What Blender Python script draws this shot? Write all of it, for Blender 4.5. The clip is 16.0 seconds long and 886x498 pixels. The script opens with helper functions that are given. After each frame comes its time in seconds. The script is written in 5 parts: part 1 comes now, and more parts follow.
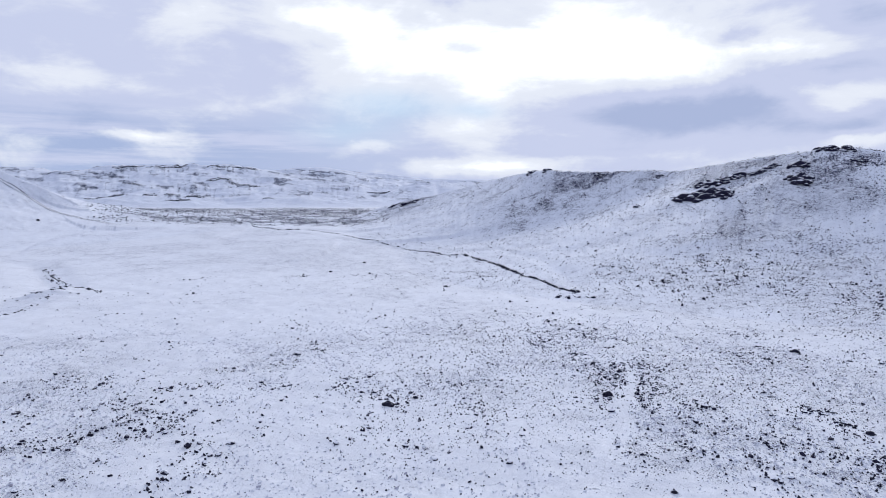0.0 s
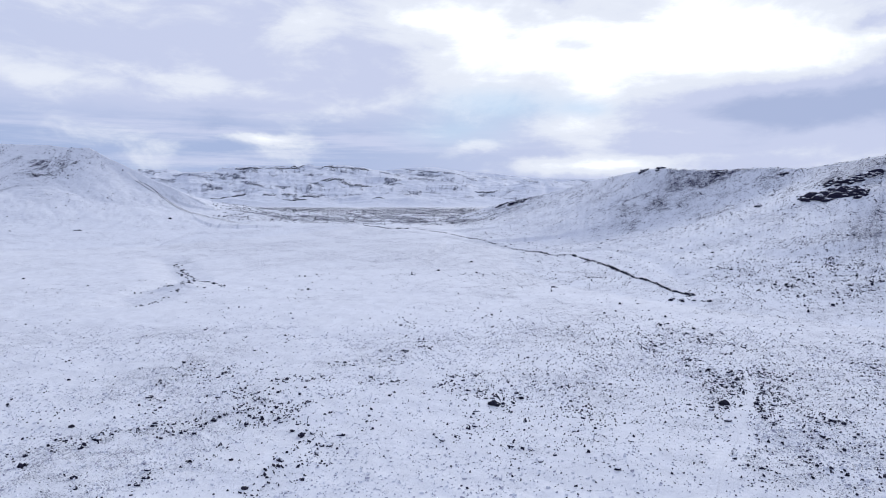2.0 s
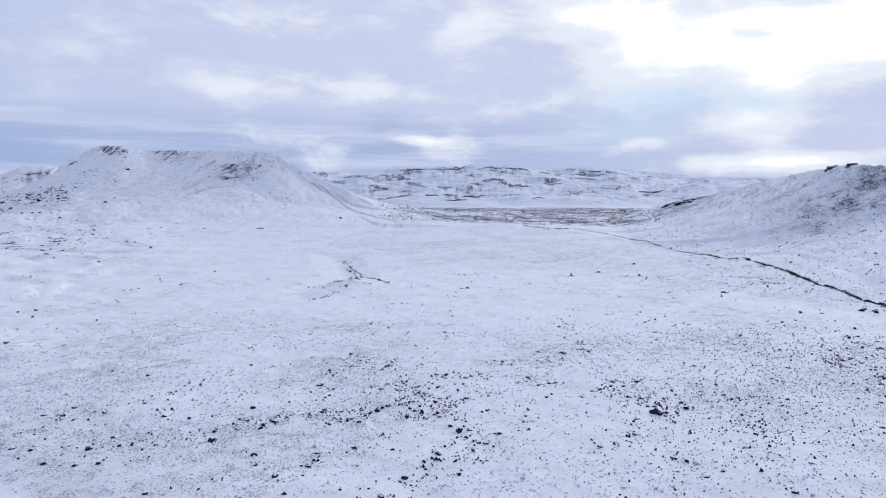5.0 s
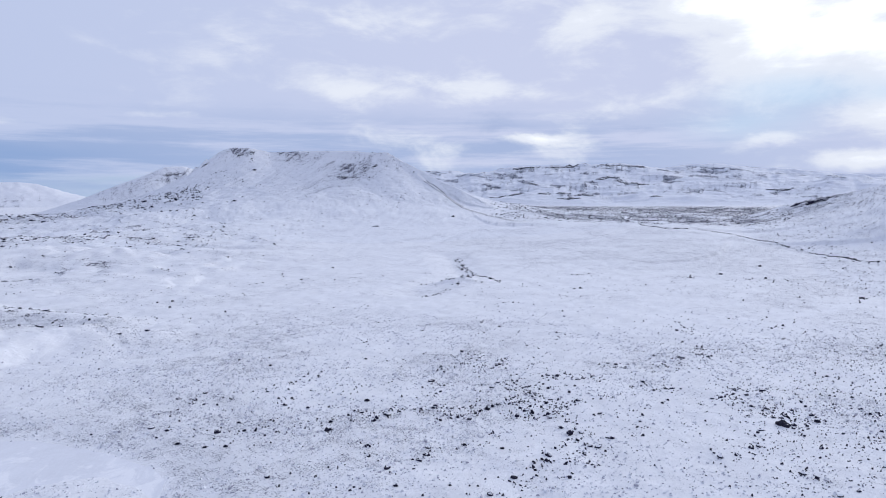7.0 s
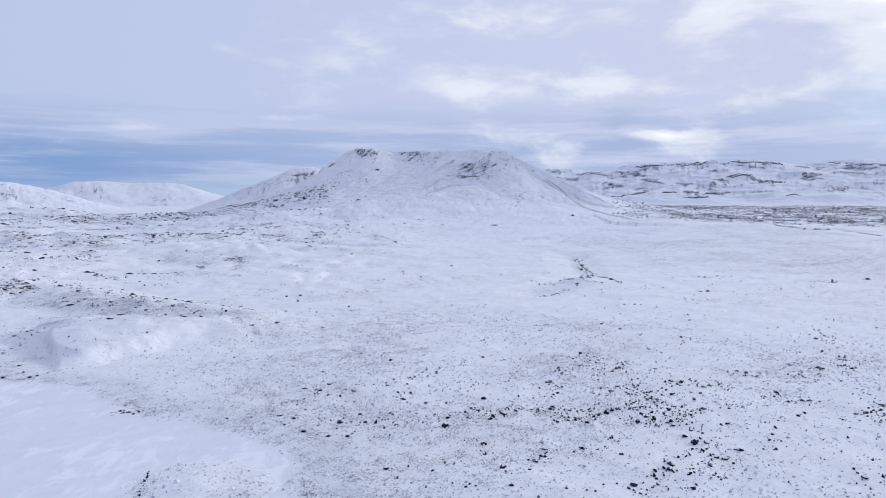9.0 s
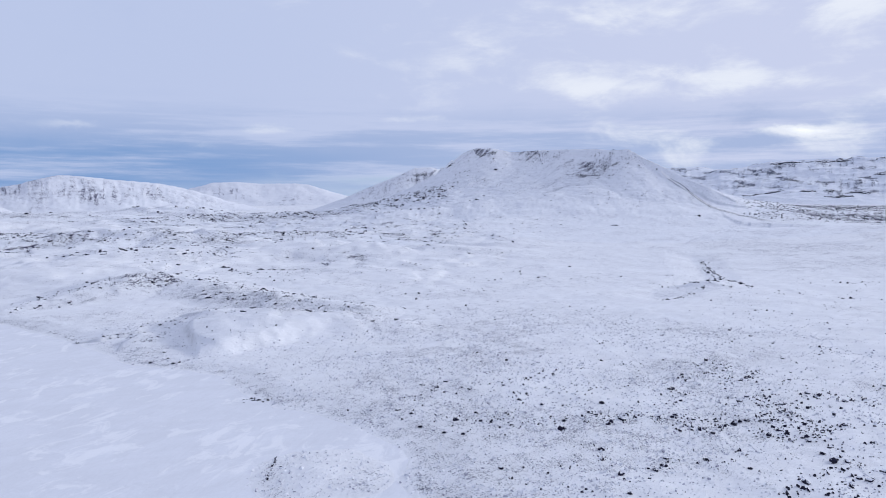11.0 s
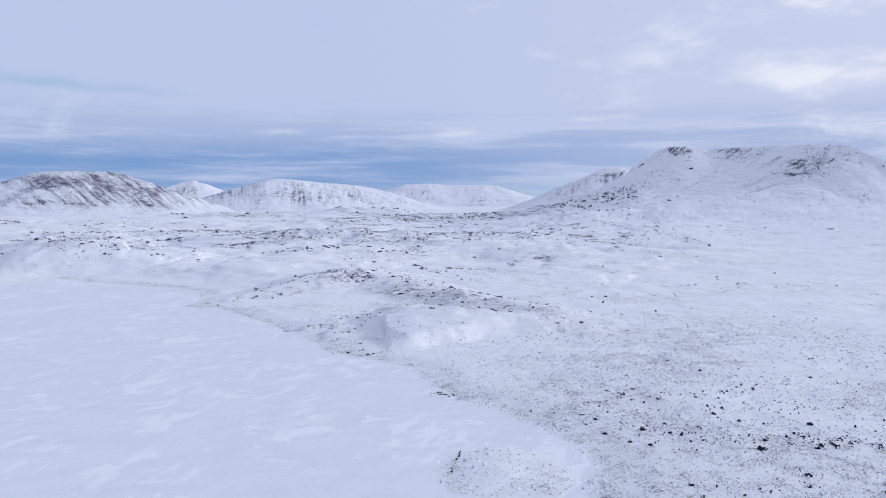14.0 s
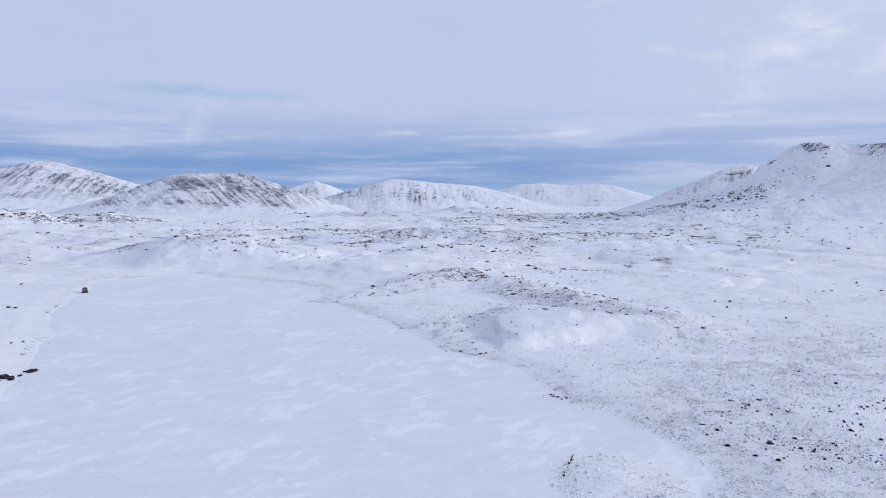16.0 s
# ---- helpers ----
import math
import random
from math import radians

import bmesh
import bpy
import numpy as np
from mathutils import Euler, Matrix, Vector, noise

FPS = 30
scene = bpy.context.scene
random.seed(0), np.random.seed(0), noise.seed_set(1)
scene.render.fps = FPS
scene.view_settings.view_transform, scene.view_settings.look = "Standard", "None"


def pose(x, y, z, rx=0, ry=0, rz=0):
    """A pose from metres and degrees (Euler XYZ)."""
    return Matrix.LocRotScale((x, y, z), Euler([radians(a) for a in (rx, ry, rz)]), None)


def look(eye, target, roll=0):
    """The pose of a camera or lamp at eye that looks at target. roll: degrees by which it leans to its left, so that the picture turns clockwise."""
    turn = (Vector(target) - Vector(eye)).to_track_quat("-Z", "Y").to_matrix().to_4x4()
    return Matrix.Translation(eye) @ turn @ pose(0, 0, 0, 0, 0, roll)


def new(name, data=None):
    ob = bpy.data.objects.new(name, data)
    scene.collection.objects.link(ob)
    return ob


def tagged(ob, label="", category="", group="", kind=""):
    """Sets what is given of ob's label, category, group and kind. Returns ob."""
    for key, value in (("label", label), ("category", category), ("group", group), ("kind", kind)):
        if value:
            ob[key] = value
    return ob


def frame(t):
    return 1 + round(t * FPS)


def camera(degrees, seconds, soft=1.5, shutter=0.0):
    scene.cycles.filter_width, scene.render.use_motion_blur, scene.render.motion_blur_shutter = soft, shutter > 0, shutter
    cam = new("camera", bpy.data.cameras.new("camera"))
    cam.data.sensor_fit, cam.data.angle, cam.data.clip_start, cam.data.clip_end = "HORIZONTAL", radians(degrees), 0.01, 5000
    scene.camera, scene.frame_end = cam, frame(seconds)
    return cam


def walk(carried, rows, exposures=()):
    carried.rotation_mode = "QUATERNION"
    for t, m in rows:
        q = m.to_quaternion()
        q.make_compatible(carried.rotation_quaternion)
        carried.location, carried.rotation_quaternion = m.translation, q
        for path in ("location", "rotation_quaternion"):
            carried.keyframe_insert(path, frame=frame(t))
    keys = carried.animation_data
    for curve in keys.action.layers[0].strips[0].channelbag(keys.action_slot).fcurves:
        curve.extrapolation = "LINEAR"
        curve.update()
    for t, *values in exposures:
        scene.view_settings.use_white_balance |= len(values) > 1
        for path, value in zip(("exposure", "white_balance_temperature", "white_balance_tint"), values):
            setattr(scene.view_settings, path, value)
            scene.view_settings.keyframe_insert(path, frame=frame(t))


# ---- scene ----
EYE = 33.0
cam = camera(64.31, 16.0, soft=1.0)
TURNS = [(0.0, 0.0, -3.579), (0.5, 2.081, -3.597), (1.0, 4.208, -3.615), (1.5, 6.451, -3.632), (2.0, 8.713, -3.623),
         (2.5, 10.823, -3.605), (3.0, 12.985, -3.61), (3.5, 15.127, -3.604), (4.0, 17.273, -3.604), (6.5, 28.328, -3.676),
         (7.0, 30.684, -3.724), (7.5, 33.133, -3.776), (8.0, 35.567, -3.794), (8.5, 37.988, -3.812), (9.0, 40.297, -3.813),
         (11.5, 52.299, -3.832), (12.0, 54.797, -3.819), (12.5, 57.369, -3.823), (13.0, 59.968, -3.817),
         (13.5, 62.477, -3.798), (14.0, 64.892, -3.762), (14.5, 67.256, -3.757), (15.0, 69.57, -3.769),
         (15.5, 71.929, -3.771), (16.0, 74.115, -3.77)]
walk(cam, [(t, pose(0, 0, EYE, 90 + p, 0, a)) for t, a, p in TURNS])

# ---- sky and sun ----
SUN_AZ, SUN_EL = -13.0, 20.0


class Nodes:
    """Short names for shader nodes."""

    def __init__(self, tree):
        self.tree = tree
        tree.nodes.clear()

    def add(self, kind, **values):
        node = self.tree.nodes.new(kind)
        for key, value in values.items():
            setattr(node, key, value)
        return node

    def put(self, socket, value):
        if isinstance(value, bpy.types.NodeSocket):
            self.tree.links.new(value, socket)
        elif value is not None:
            socket.default_value = value

    def math(self, op, a, b=None, c=None, clamp=False):
        node = self.add("ShaderNodeMath", operation=op, use_clamp=clamp)
        for socket, value in zip(node.inputs, (a, b, c)):
            self.put(socket, value)
        return node.outputs[0]

    def noise(self, vector, scale, detail=4.0, rough=0.55, stretch=None, warp=0.0):
        if stretch:
            m = self.add("ShaderNodeMapping")
            self.put(m.inputs["Vector"], vector)
            m.inputs["Scale"].default_value = stretch
            vector = m.outputs[0]
        node = self.add("ShaderNodeTexNoise")
        self.put(node.inputs["Vector"], vector)
        node.inputs["Scale"].default_value = scale
        node.inputs["Detail"].default_value = detail
        node.inputs["Roughness"].default_value = rough
        node.inputs["Distortion"].default_value = warp
        return node.outputs["Fac"]

    def step(self, value, low, high):
        node = self.add("ShaderNodeMapRange", interpolation_type="SMOOTHSTEP")
        self.put(node.inputs[0], value)
        self.put(node.inputs[1], low)
        self.put(node.inputs[2], high)
        return node.outputs[0]

    def mix(self, fac, a, b):
        node = self.add("ShaderNodeMix", data_type="RGBA")
        self.put(node.inputs[0], fac)
        for socket, value in ((node.inputs[6], a), (node.inputs[7], b)):
            self.put(socket, (*value, 1) if isinstance(value, tuple) else value)
        return node.outputs[2]


def lin(r, g, b):
    """Linear colour from 8-bit values."""
    return tuple(c / 12.92 if c <= 0.04045 else ((c + 0.055) / 1.055) ** 2.4 for c in (r / 255, g / 255, b / 255))


def build_sky():
    world = bpy.data.worlds.new("overcast_sky")
    scene.world = world
    world.use_nodes = True
    n = Nodes(world.node_tree)
    where = n.add("ShaderNodeTexCoord").outputs["Generated"]
    xyz = n.add("ShaderNodeSeparateXYZ")
    n.put(xyz.inputs[0], where)
    x, y, z = xyz.outputs
    el0 = n.math("MULTIPLY", n.math("ARCSINE", z), 57.2958)
    az0 = n.math("MULTIPLY", n.math("ARCTAN2", n.math("MULTIPLY", x, -1.0), y), 57.2958)
    # ragged cloud edges: bearings shifted by noise
    wide = n.noise(where, 5.0, 6.0, 0.6, (1, 1, 2.2))
    fine = n.noise(where, 14.0, 6.0, 0.62, (1, 1, 2.0))
    az = n.math("ADD", az0, n.math("ADD", n.math("MULTIPLY", n.math("SUBTRACT", wide, 0.5), 4.0),
                                   n.math("MULTIPLY", n.math("SUBTRACT", fine, 0.5), 2.4)))
    lift = n.noise(where, 7.0, 5.0, 0.6, (1.2, 1.2, 2.5))
    el = n.math("ADD", el0, n.math("ADD", n.math("MULTIPLY", n.math("SUBTRACT", lift, 0.5), 0.9),
                                   n.math("MULTIPLY", n.math("SUBTRACT", fine, 0.5), 1.1)))
    streak = n.noise(where, 3.2, 7.0, 0.62, (1.0, 1.0, 15.0))
    streak2 = n.noise(where, 9.0, 9.0, 0.62, (1.0, 1.0, 3.2), 0.4)
    cover = n.noise(where, 5.5, 9.0, 0.58, (1.0, 1.0, 2.2), 0.5)

    def blob(a, e, wa, we):
        da = n.math("DIVIDE", n.math("SUBTRACT", az, a), wa)
        de = n.math("DIVIDE", n.math("SUBTRACT", el, e), we)
        d = n.math("ADD", n.math("MULTIPLY", da, da), n.math("MULTIPLY", de, de))
        return n.math("EXPONENT", n.math("MULTIPLY", d, -1.0))

    air = n.add("ShaderNodeTexSky", sky_type="NISHITA", sun_disc=False, sun_elevation=radians(SUN_EL),
                sun_rotation=radians(-SUN_AZ), air_density=1.0, dust_density=0.6).outputs[0]
    clear = n.add("ShaderNodeMix", data_type="RGBA", blend_type="MULTIPLY")
    clear.inputs[0].default_value = 1.0
    n.put(clear.inputs[6], air)
    clear.inputs[7].default_value = (0.05, 0.05, 0.05, 1)
    haze = n.mix(0.7, clear.outputs[2], lin(184, 210, 244))
    # cloud deck: how thick or thin it is, from noise and the openings and banks that stand in it
    calm = n.math("SUBTRACT", 1.0, n.math("MULTIPLY", n.step(az0, 25.0, 70.0), 0.45))
    rough = n.math("ADD", n.math("MULTIPLY", n.math("SUBTRACT", cover, 0.5), 0.85), n.math("MULTIPLY", n.math("SUBTRACT", streak2, 0.5), 0.55))
    thin = n.math("ADD", n.math("ADD", 0.40, n.math("MULTIPLY", calm, 0.12)), n.math("MULTIPLY", rough, calm))
    for a, e, wa, we, amount in CLOUDS:
        thin = n.math("ADD", thin, n.math("MULTIPLY", blob(a, e, wa, we), amount))
    deck = n.mix(n.step(thin, 0.0, 0.42), lin(176, 185, 217), lin(206, 209, 234))
    deck = n.mix(n.math("MULTIPLY", n.step(az, 20.0, 75.0), 0.65), deck, lin(184, 195, 227))
    low = n.math("MULTIPLY", n.step(el, 8.5, 4.5), n.step(streak, 0.36, 0.56))
    deck = n.mix(n.math("MULTIPLY", n.math("MULTIPLY", low, n.step(az, -10.0, 25.0)), 0.7), deck, lin(156, 174, 213))
    deep = n.math("MULTIPLY", n.math("MULTIPLY", n.step(el, 5.6, 3.0), n.step(az, 44.0, 76.0)), n.step(streak, 0.26, 0.66))
    deck = n.mix(n.math("MULTIPLY", deep, 0.95), deck, lin(122, 156, 205))
    veil = n.math("MULTIPLY", n.math("MULTIPLY", n.step(el, 2.3, 0.6), n.step(az, 25.0, 45.0)), n.step(az, 78.0, 60.0))
    deck = n.mix(n.math("MULTIPLY", veil, 0.85), deck, lin(178, 192, 221))
    for a, e, wa, we, amount in OPEN_AIR:
        deck = n.mix(n.math("MULTIPLY", blob(a, e, wa, we), amount), deck, haze)
    sky = n.mix(n.step(thin, 0.5, 0.78), deck, lin(236, 236, 246))
    sky = n.mix(n.step(thin, 0.78, 1.25), sky, GLOW)
    for a, e, wa, we, amount in OPEN_AIR[:3]:
        sky = n.mix(n.math("MULTIPLY", blob(a, e, wa, we), amount * 0.75), sky, lin(200, 221, 246))
    # overhead the deck goes on pale, and the far side is plain cloud
    sky = n.mix(n.step(el0, 14.0, 40.0), sky, ZENITH)
    out = n.add("ShaderNodeBackground")
    cool = n.add("ShaderNodeMix", data_type="RGBA", blend_type="MULTIPLY")
    cool.inputs[0].default_value = 1.0
    n.put(cool.inputs[6], sky)
    cool.inputs[7].default_value = (0.945, 1.0, 1.03, 1)
    n.put(out.inputs["Color"], cool.outputs[2])
    out.inputs["Strength"].default_value = 1.0
    n.put(n.add("ShaderNodeOutputWorld").inputs[0], out.outputs[0])


ZENITH = lin(190, 196, 224)
GLOW = (1.5, 1.46, 1.46)
# bearing, height, half widths in degrees and strength of each thin place (+) or bank (-)
CLOUDS = [(19.7, 13.4, 3.9, 1.5, 0.3), (2.0, 12.3, 10.6, 3.9, 0.45), (-12.3, 11.7, 10.6, 3.4, 0.6), (23.0, 5.2, 2.5, 0.5, 0.5), (28.8, 9.2, 5.5, 1.4, 0.2),
          (5.9, 4.7, 1.7, 0.6, 0.34), (-2.6, 3.1, 5.2, 0.6, 0.38), (-2.1, 6.1, 3.4, 1.8, 0.42), (-29.2, 7.5, 3.7, 1.1, 0.5), (-30.7, 4.5, 2.8, 0.55, 0.45),
          (-26.6, 11.4, 4.6, 2.0, 0.45), (8.2, 14.5, 5.5, 1.8, 0.25), (-18.3, 7.0, 8.6, 1.5, -0.62), (-14, 3.6, 8, 0.5, 0.15), (-11, 5.6, 3, 0.7, 0.2), (-23.0, 7.7, 2.8, 1.2, -0.18), (-29.6, 5.6, 5.0, 1.0, -0.45),
          (-28.5, 9.5, 3.4, 0.8, -0.35), (-22.1, 12.4, 2.1, 0.8, -0.4), (-30.4, 12.7, 4.1, 1.4, -0.45), (-6.1, 14.6, 2.8, 1.0, -0.3), (-1.6, 12.3, 1.8, 0.55, -0.2),
          (30.2, 6.7, 6.4, 0.8, -0.22), (26.7, 5.4, 3.7, 0.6, -0.3), (15.7, 5.7, 3.2, 0.55, -0.2), (12.6, 11.9, 5.0, 3.2, -0.12), (-9.3, 4.8, 6.0, 1.2, -0.16),
          (28.1, 9.2, 3.2, 0.8, 0.12), (36.1, 14.5, 3.7, 1.1, 0.26), (11.0, 14.3, 2.8, 0.9, 0.2), (51.3, 5.7, 13.8, 1.8, -0.14), (25.3, 6.1, 3.2, 0.55, -0.12),
          (40.1, 9.2, 3.6, 0.9, 0.2), (62.9, 5.6, 4.6, 0.65, 0.24), (68.8, 4.4, 2.3, 0.55, 0.16), (52.1, 6.6, 9.2, 0.37, 0.14), (77.0, 5.5, 2.8, 0.37, 0.12),
          (90.4, 12.4, 22.9, 3.7, -0.08)]
OPEN_AIR = [(4.3, 8.0, 5.0, 1.0, 0.75), (-2.5, 7.4, 2.3, 0.64, 0.7), (7.4, 6.0, 4.1, 1.15, 0.45), (94.4, 8.4, 4.4, 0.37, 0.8), (88.5, 8.2, 2.8, 0.23, 0.5), (55.4, 1.8, 4.1, 0.32, 0.5)]
build_sky()

sun = new("sun", bpy.data.lights.new("sun", "SUN"))
sun.data.energy, sun.data.angle, sun.data.color = 2.2, radians(12), (0.96, 0.96, 0.95)
a, e = radians(SUN_AZ), radians(SUN_EL)
sun.matrix_world = look((-200 * math.sin(a) * math.cos(e), 200 * math.cos(a) * math.cos(e), 200 * math.sin(e)), (0, 0, 0))
scene.view_settings.exposure = 0.0


# ---- materials ----
def material(name):
    m = bpy.data.materials.new(name)
    m.use_nodes = True
    n = Nodes(m.node_tree)
    shader = n.add("ShaderNodeBsdfPrincipled")
    n.put(n.add("ShaderNodeOutputMaterial").inputs[0], shader.outputs[0])
    return m, n, shader


def snow_material(name, soil=(0.022, 0.021, 0.043), size=1.0, tint=(0.82, 0.83, 0.86), wind=0.5, relief=0.6, ripple=0.0, fresh=False):
    """Snow through which bare ground shows by the mesh's own "bare" value; size: how large the bare spots are."""
    m, n, shader = material(name)
    place = n.add("ShaderNodeNewGeometry").outputs["Position"]
    bare = n.add("ShaderNodeAttribute", attribute_name="bare").outputs["Fac"]
    spots = n.noise(place, 1.1 / size, 3.0, 0.6, (1.0, 1.0, 1.6))
    clumps = n.noise(place, 0.16 / size, 3.0, 0.6)
    grain = n.noise(place, 5.0 / size, 2.0, 0.6)
    level = n.math("ADD", n.math("MULTIPLY", spots, 0.62), n.math("ADD", n.math("MULTIPLY", clumps, 0.26), n.math("MULTIPLY", grain, 0.12)))
    cut = n.math("SUBTRACT", 0.70, n.math("MULTIPLY", bare, 0.24))
    mask = n.step(level, cut, n.math("ADD", cut, 0.035))
    # dead grass and moss tips, finer than the stones; on hills also the darkened groove lines
    tuft = n.add("ShaderNodeAttribute", attribute_name="tuft").outputs["Fac"]
    tips = n.math("ADD", n.math("MULTIPLY", n.noise(place, 4.2 / size, 3.0, 0.7, (1.0, 1.0, 0.5)), 0.72), n.math("MULTIPLY", n.noise(place, 0.35 / size, 3.0, 0.6), 0.28))
    edge = n.math("SUBTRACT", 0.705, n.math("MULTIPLY", tuft, 0.17))
    grass = n.math("MULTIPLY", n.step(tips, edge, n.math("ADD", edge, 0.08)), 0.85)
    # wind-packed crust and drifted powder
    drift = n.noise(place, 0.11, 5.0, 0.6, (1.6, 1.0, 1.0), 1.2)
    crust = n.noise(place, 1.3 / size, 6.0, 0.7, (1.2, 0.9, 1.0), 0.5)
    snow = n.mix(n.math("MULTIPLY", n.step(drift, 0.35, 0.65), wind), tuple(c * 0.93 for c in tint), tuple(min(0.93, c * 1.06) for c in tint))
    snow = n.mix(n.math("MULTIPLY", n.step(crust, 0.45, 0.75), 0.25), snow, tuple(c * 0.86 for c in tint))
    if fresh:
        snow = n.mix(n.math("MULTIPLY", n.step(tuft, 0.32, 0.05), 0.4), snow, (0.9, 0.905, 0.92))
    if ripple:
        turned = n.add("ShaderNodeMapping")
        n.put(turned.inputs["Vector"], place)
        turned.inputs["Rotation"].default_value = (0, 0, radians(-38))
        swept = n.noise(turned.outputs[0], 0.2, 8.0, 0.66, (1.15, 0.65, 1.0), 1.0)
        fill = n.noise(place, 0.035, 3.0, 0.5)
        dunes = n.noise(turned.outputs[0], 0.75, 4.0, 0.6, (2.2, 0.35, 1.0), 0.8)
        snow = n.mix(n.math("MULTIPLY", n.step(dunes, 0.5, 0.66), 0.4), snow, tuple(c * 0.88 for c in tint))
        snow = n.mix(n.math("MULTIPLY", n.step(n.math("ADD", swept, n.math("MULTIPLY", fill, 0.35)), 0.70, 0.80), ripple), snow, (0.9, 0.905, 0.925))
    earth = n.mix(n.step(grain, 0.35, 0.7), soil, tuple(c * 2.6 for c in soil))
    snow = n.mix(grass, snow, (0.098, 0.103, 0.168))
    n.put(shader.inputs["Base Color"], n.mix(mask, snow, earth))
    shader.inputs["Roughness"].default_value = 0.9
    shader.inputs["Specular IOR Level"].default_value = 0.08
    bump = n.add("ShaderNodeBump")
    bump.inputs["Strength"].default_value = relief
    bump.inputs["Distance"].default_value = 0.25 * size
    n.put(bump.inputs["Height"], n.math("ADD", n.math("ADD", crust, n.math("MULTIPLY", drift, 1.5)), n.math("MULTIPLY", n.math("MAXIMUM", mask, grass), 0.6)))
    n.put(shader.inputs["Normal"], bump.outputs[0])
    return m


def rock_material(name, dark, light, cap=0.72, snow=True):
    """Lava rock, snow lying where it faces up."""
    m, n, shader = material(name)
    geo = n.add("ShaderNodeNewGeometry")
    place = geo.outputs["Position"]
    up = n.add("ShaderNodeSeparateXYZ")
    n.put(up.inputs[0], geo.outputs["Normal"])
    grain = n.noise(place, 2.2, 5.0, 0.65)
    patch = n.noise(place, 0.45, 3.0, 0.6)
    rock = n.mix(n.step(grain, 0.3, 0.72), dark, light)
    rock = n.mix(n.math("MULTIPLY", n.step(patch, 0.5, 0.75), 0.5), rock, (light[0] * 1.25, light[1] * 1.25, light[2] * 1.3))
    if snow:
        lie = n.math("ADD", up.outputs[2], n.math("MULTIPLY", n.math("SUBTRACT", n.noise(place, 1.3, 4.0, 0.6), 0.5), 0.9))
        rock = n.mix(n.step(lie, cap, cap + 0.1), rock, (0.82, 0.83, 0.86))
    n.put(shader.inputs["Base Color"], rock)
    shader.inputs["Roughness"].default_value = 0.85
    shader.inputs["Specular IOR Level"].default_value = 0.2
    bump = n.add("ShaderNodeBump")
    bump.inputs["Strength"].default_value = 0.8
    bump.inputs["Distance"].default_value = 0.2
    n.put(bump.inputs["Height"], grain)
    n.put(shader.inputs["Normal"], bump.outputs[0])
    return m


def plain_material(name, colour, rough=0.5, metal=0.0, worn=0.15):
    m, n, shader = material(name)
    place = n.add("ShaderNodeTexCoord").outputs["Object"]
    dirt = n.noise(place, 6.0, 5.0, 0.6)
    n.put(shader.inputs["Base Color"], n.mix(n.math("MULTIPLY", n.step(dirt, 0.4, 0.8), worn), colour, (0.35, 0.34, 0.34)))
    shader.inputs["Roughness"].default_value, shader.inputs["Metallic"].default_value = rough, metal
    return m


SNOW = snow_material("snow_over_moss", relief=0.75, fresh=True)
SNOW_HILL = snow_material("snow_on_scree", size=1.7, tint=(0.812, 0.828, 0.868), relief=0.75)
SNOW_SCREE = snow_material("snow_on_fine_scree", size=1.0, tint=(0.812, 0.828, 0.868), relief=0.75)
# far snow tinted dimmer and bluer: distance haze and shade put into its colour
SNOW_FAR = snow_material("hazed_snow_on_far_slopes", soil=(0.055, 0.055, 0.088), tint=(0.765, 0.782, 0.832), size=2.4)
# range snow and soil tinted bluish, painted haze as well
SNOW_RANGE = snow_material("hazed_snow_on_rock_bands", soil=(0.03, 0.036, 0.06), tint=(0.775, 0.8, 0.86), size=2.6)
ICE = snow_material("snow_on_lake_ice", tint=(0.76, 0.776, 0.825), wind=0.4, relief=0.2, ripple=0.5)
ICE_TRACK = snow_material("packed_snow", tint=(0.92, 0.925, 0.935), wind=0.2)
LAVA = rock_material("dark_lava_rock", (0.008, 0.007, 0.018), (0.028, 0.026, 0.054), cap=0.76)
LAVA_BARE = rock_material("bare_lava_rock", (0.008, 0.008, 0.017), (0.03, 0.029, 0.05), cap=1.02)
LAVA_SNOWY = rock_material("snow_capped_lava_rock", (0.010, 0.011, 0.020), (0.036, 0.038, 0.056), cap=0.56)


def tussock_material():
    """Frosted moss: each tuft its own mix of dead leaf and rime."""
    m, n, shader = material("frosted_moss")
    geo = n.add("ShaderNodeNewGeometry")
    own = geo.outputs["Random Per Island"]
    grain = n.noise(geo.outputs["Position"], 9.0, 3.0, 0.6)
    moss = n.mix(grain, (0.33, 0.325, 0.39), (0.5, 0.495, 0.56))
    n.put(shader.inputs["Base Color"], n.mix(n.step(own, 0.0, 0.6), moss, (0.75, 0.76, 0.81)))
    shader.inputs["Roughness"].default_value = 0.95
    shader.inputs["Specular IOR Level"].default_value = 0.05
    return m


TUSSOCK = tussock_material()


# ---- the land ----
HASH = np.random.RandomState(7).randint(0, 1 << 30, 4096)


def value_noise(x, y, seed):
    xi, yi = np.floor(x).astype(np.int64), np.floor(y).astype(np.int64)
    fx, fy = x - xi, y - yi
    fx, fy = fx * fx * fx * (fx * (fx * 6 - 15) + 10), fy * fy * fy * (fy * (fy * 6 - 15) + 10)

    def at(i, j):
        return (HASH[(HASH[(i + seed * 131) & 4095] + j) & 4095] & 65535) / 32767.5 - 1

    top = at(xi, yi) * (1 - fx) + at(xi + 1, yi) * fx
    return top * (1 - fy) + (at(xi, yi + 1) * (1 - fx) + at(xi + 1, yi + 1) * fx) * fy


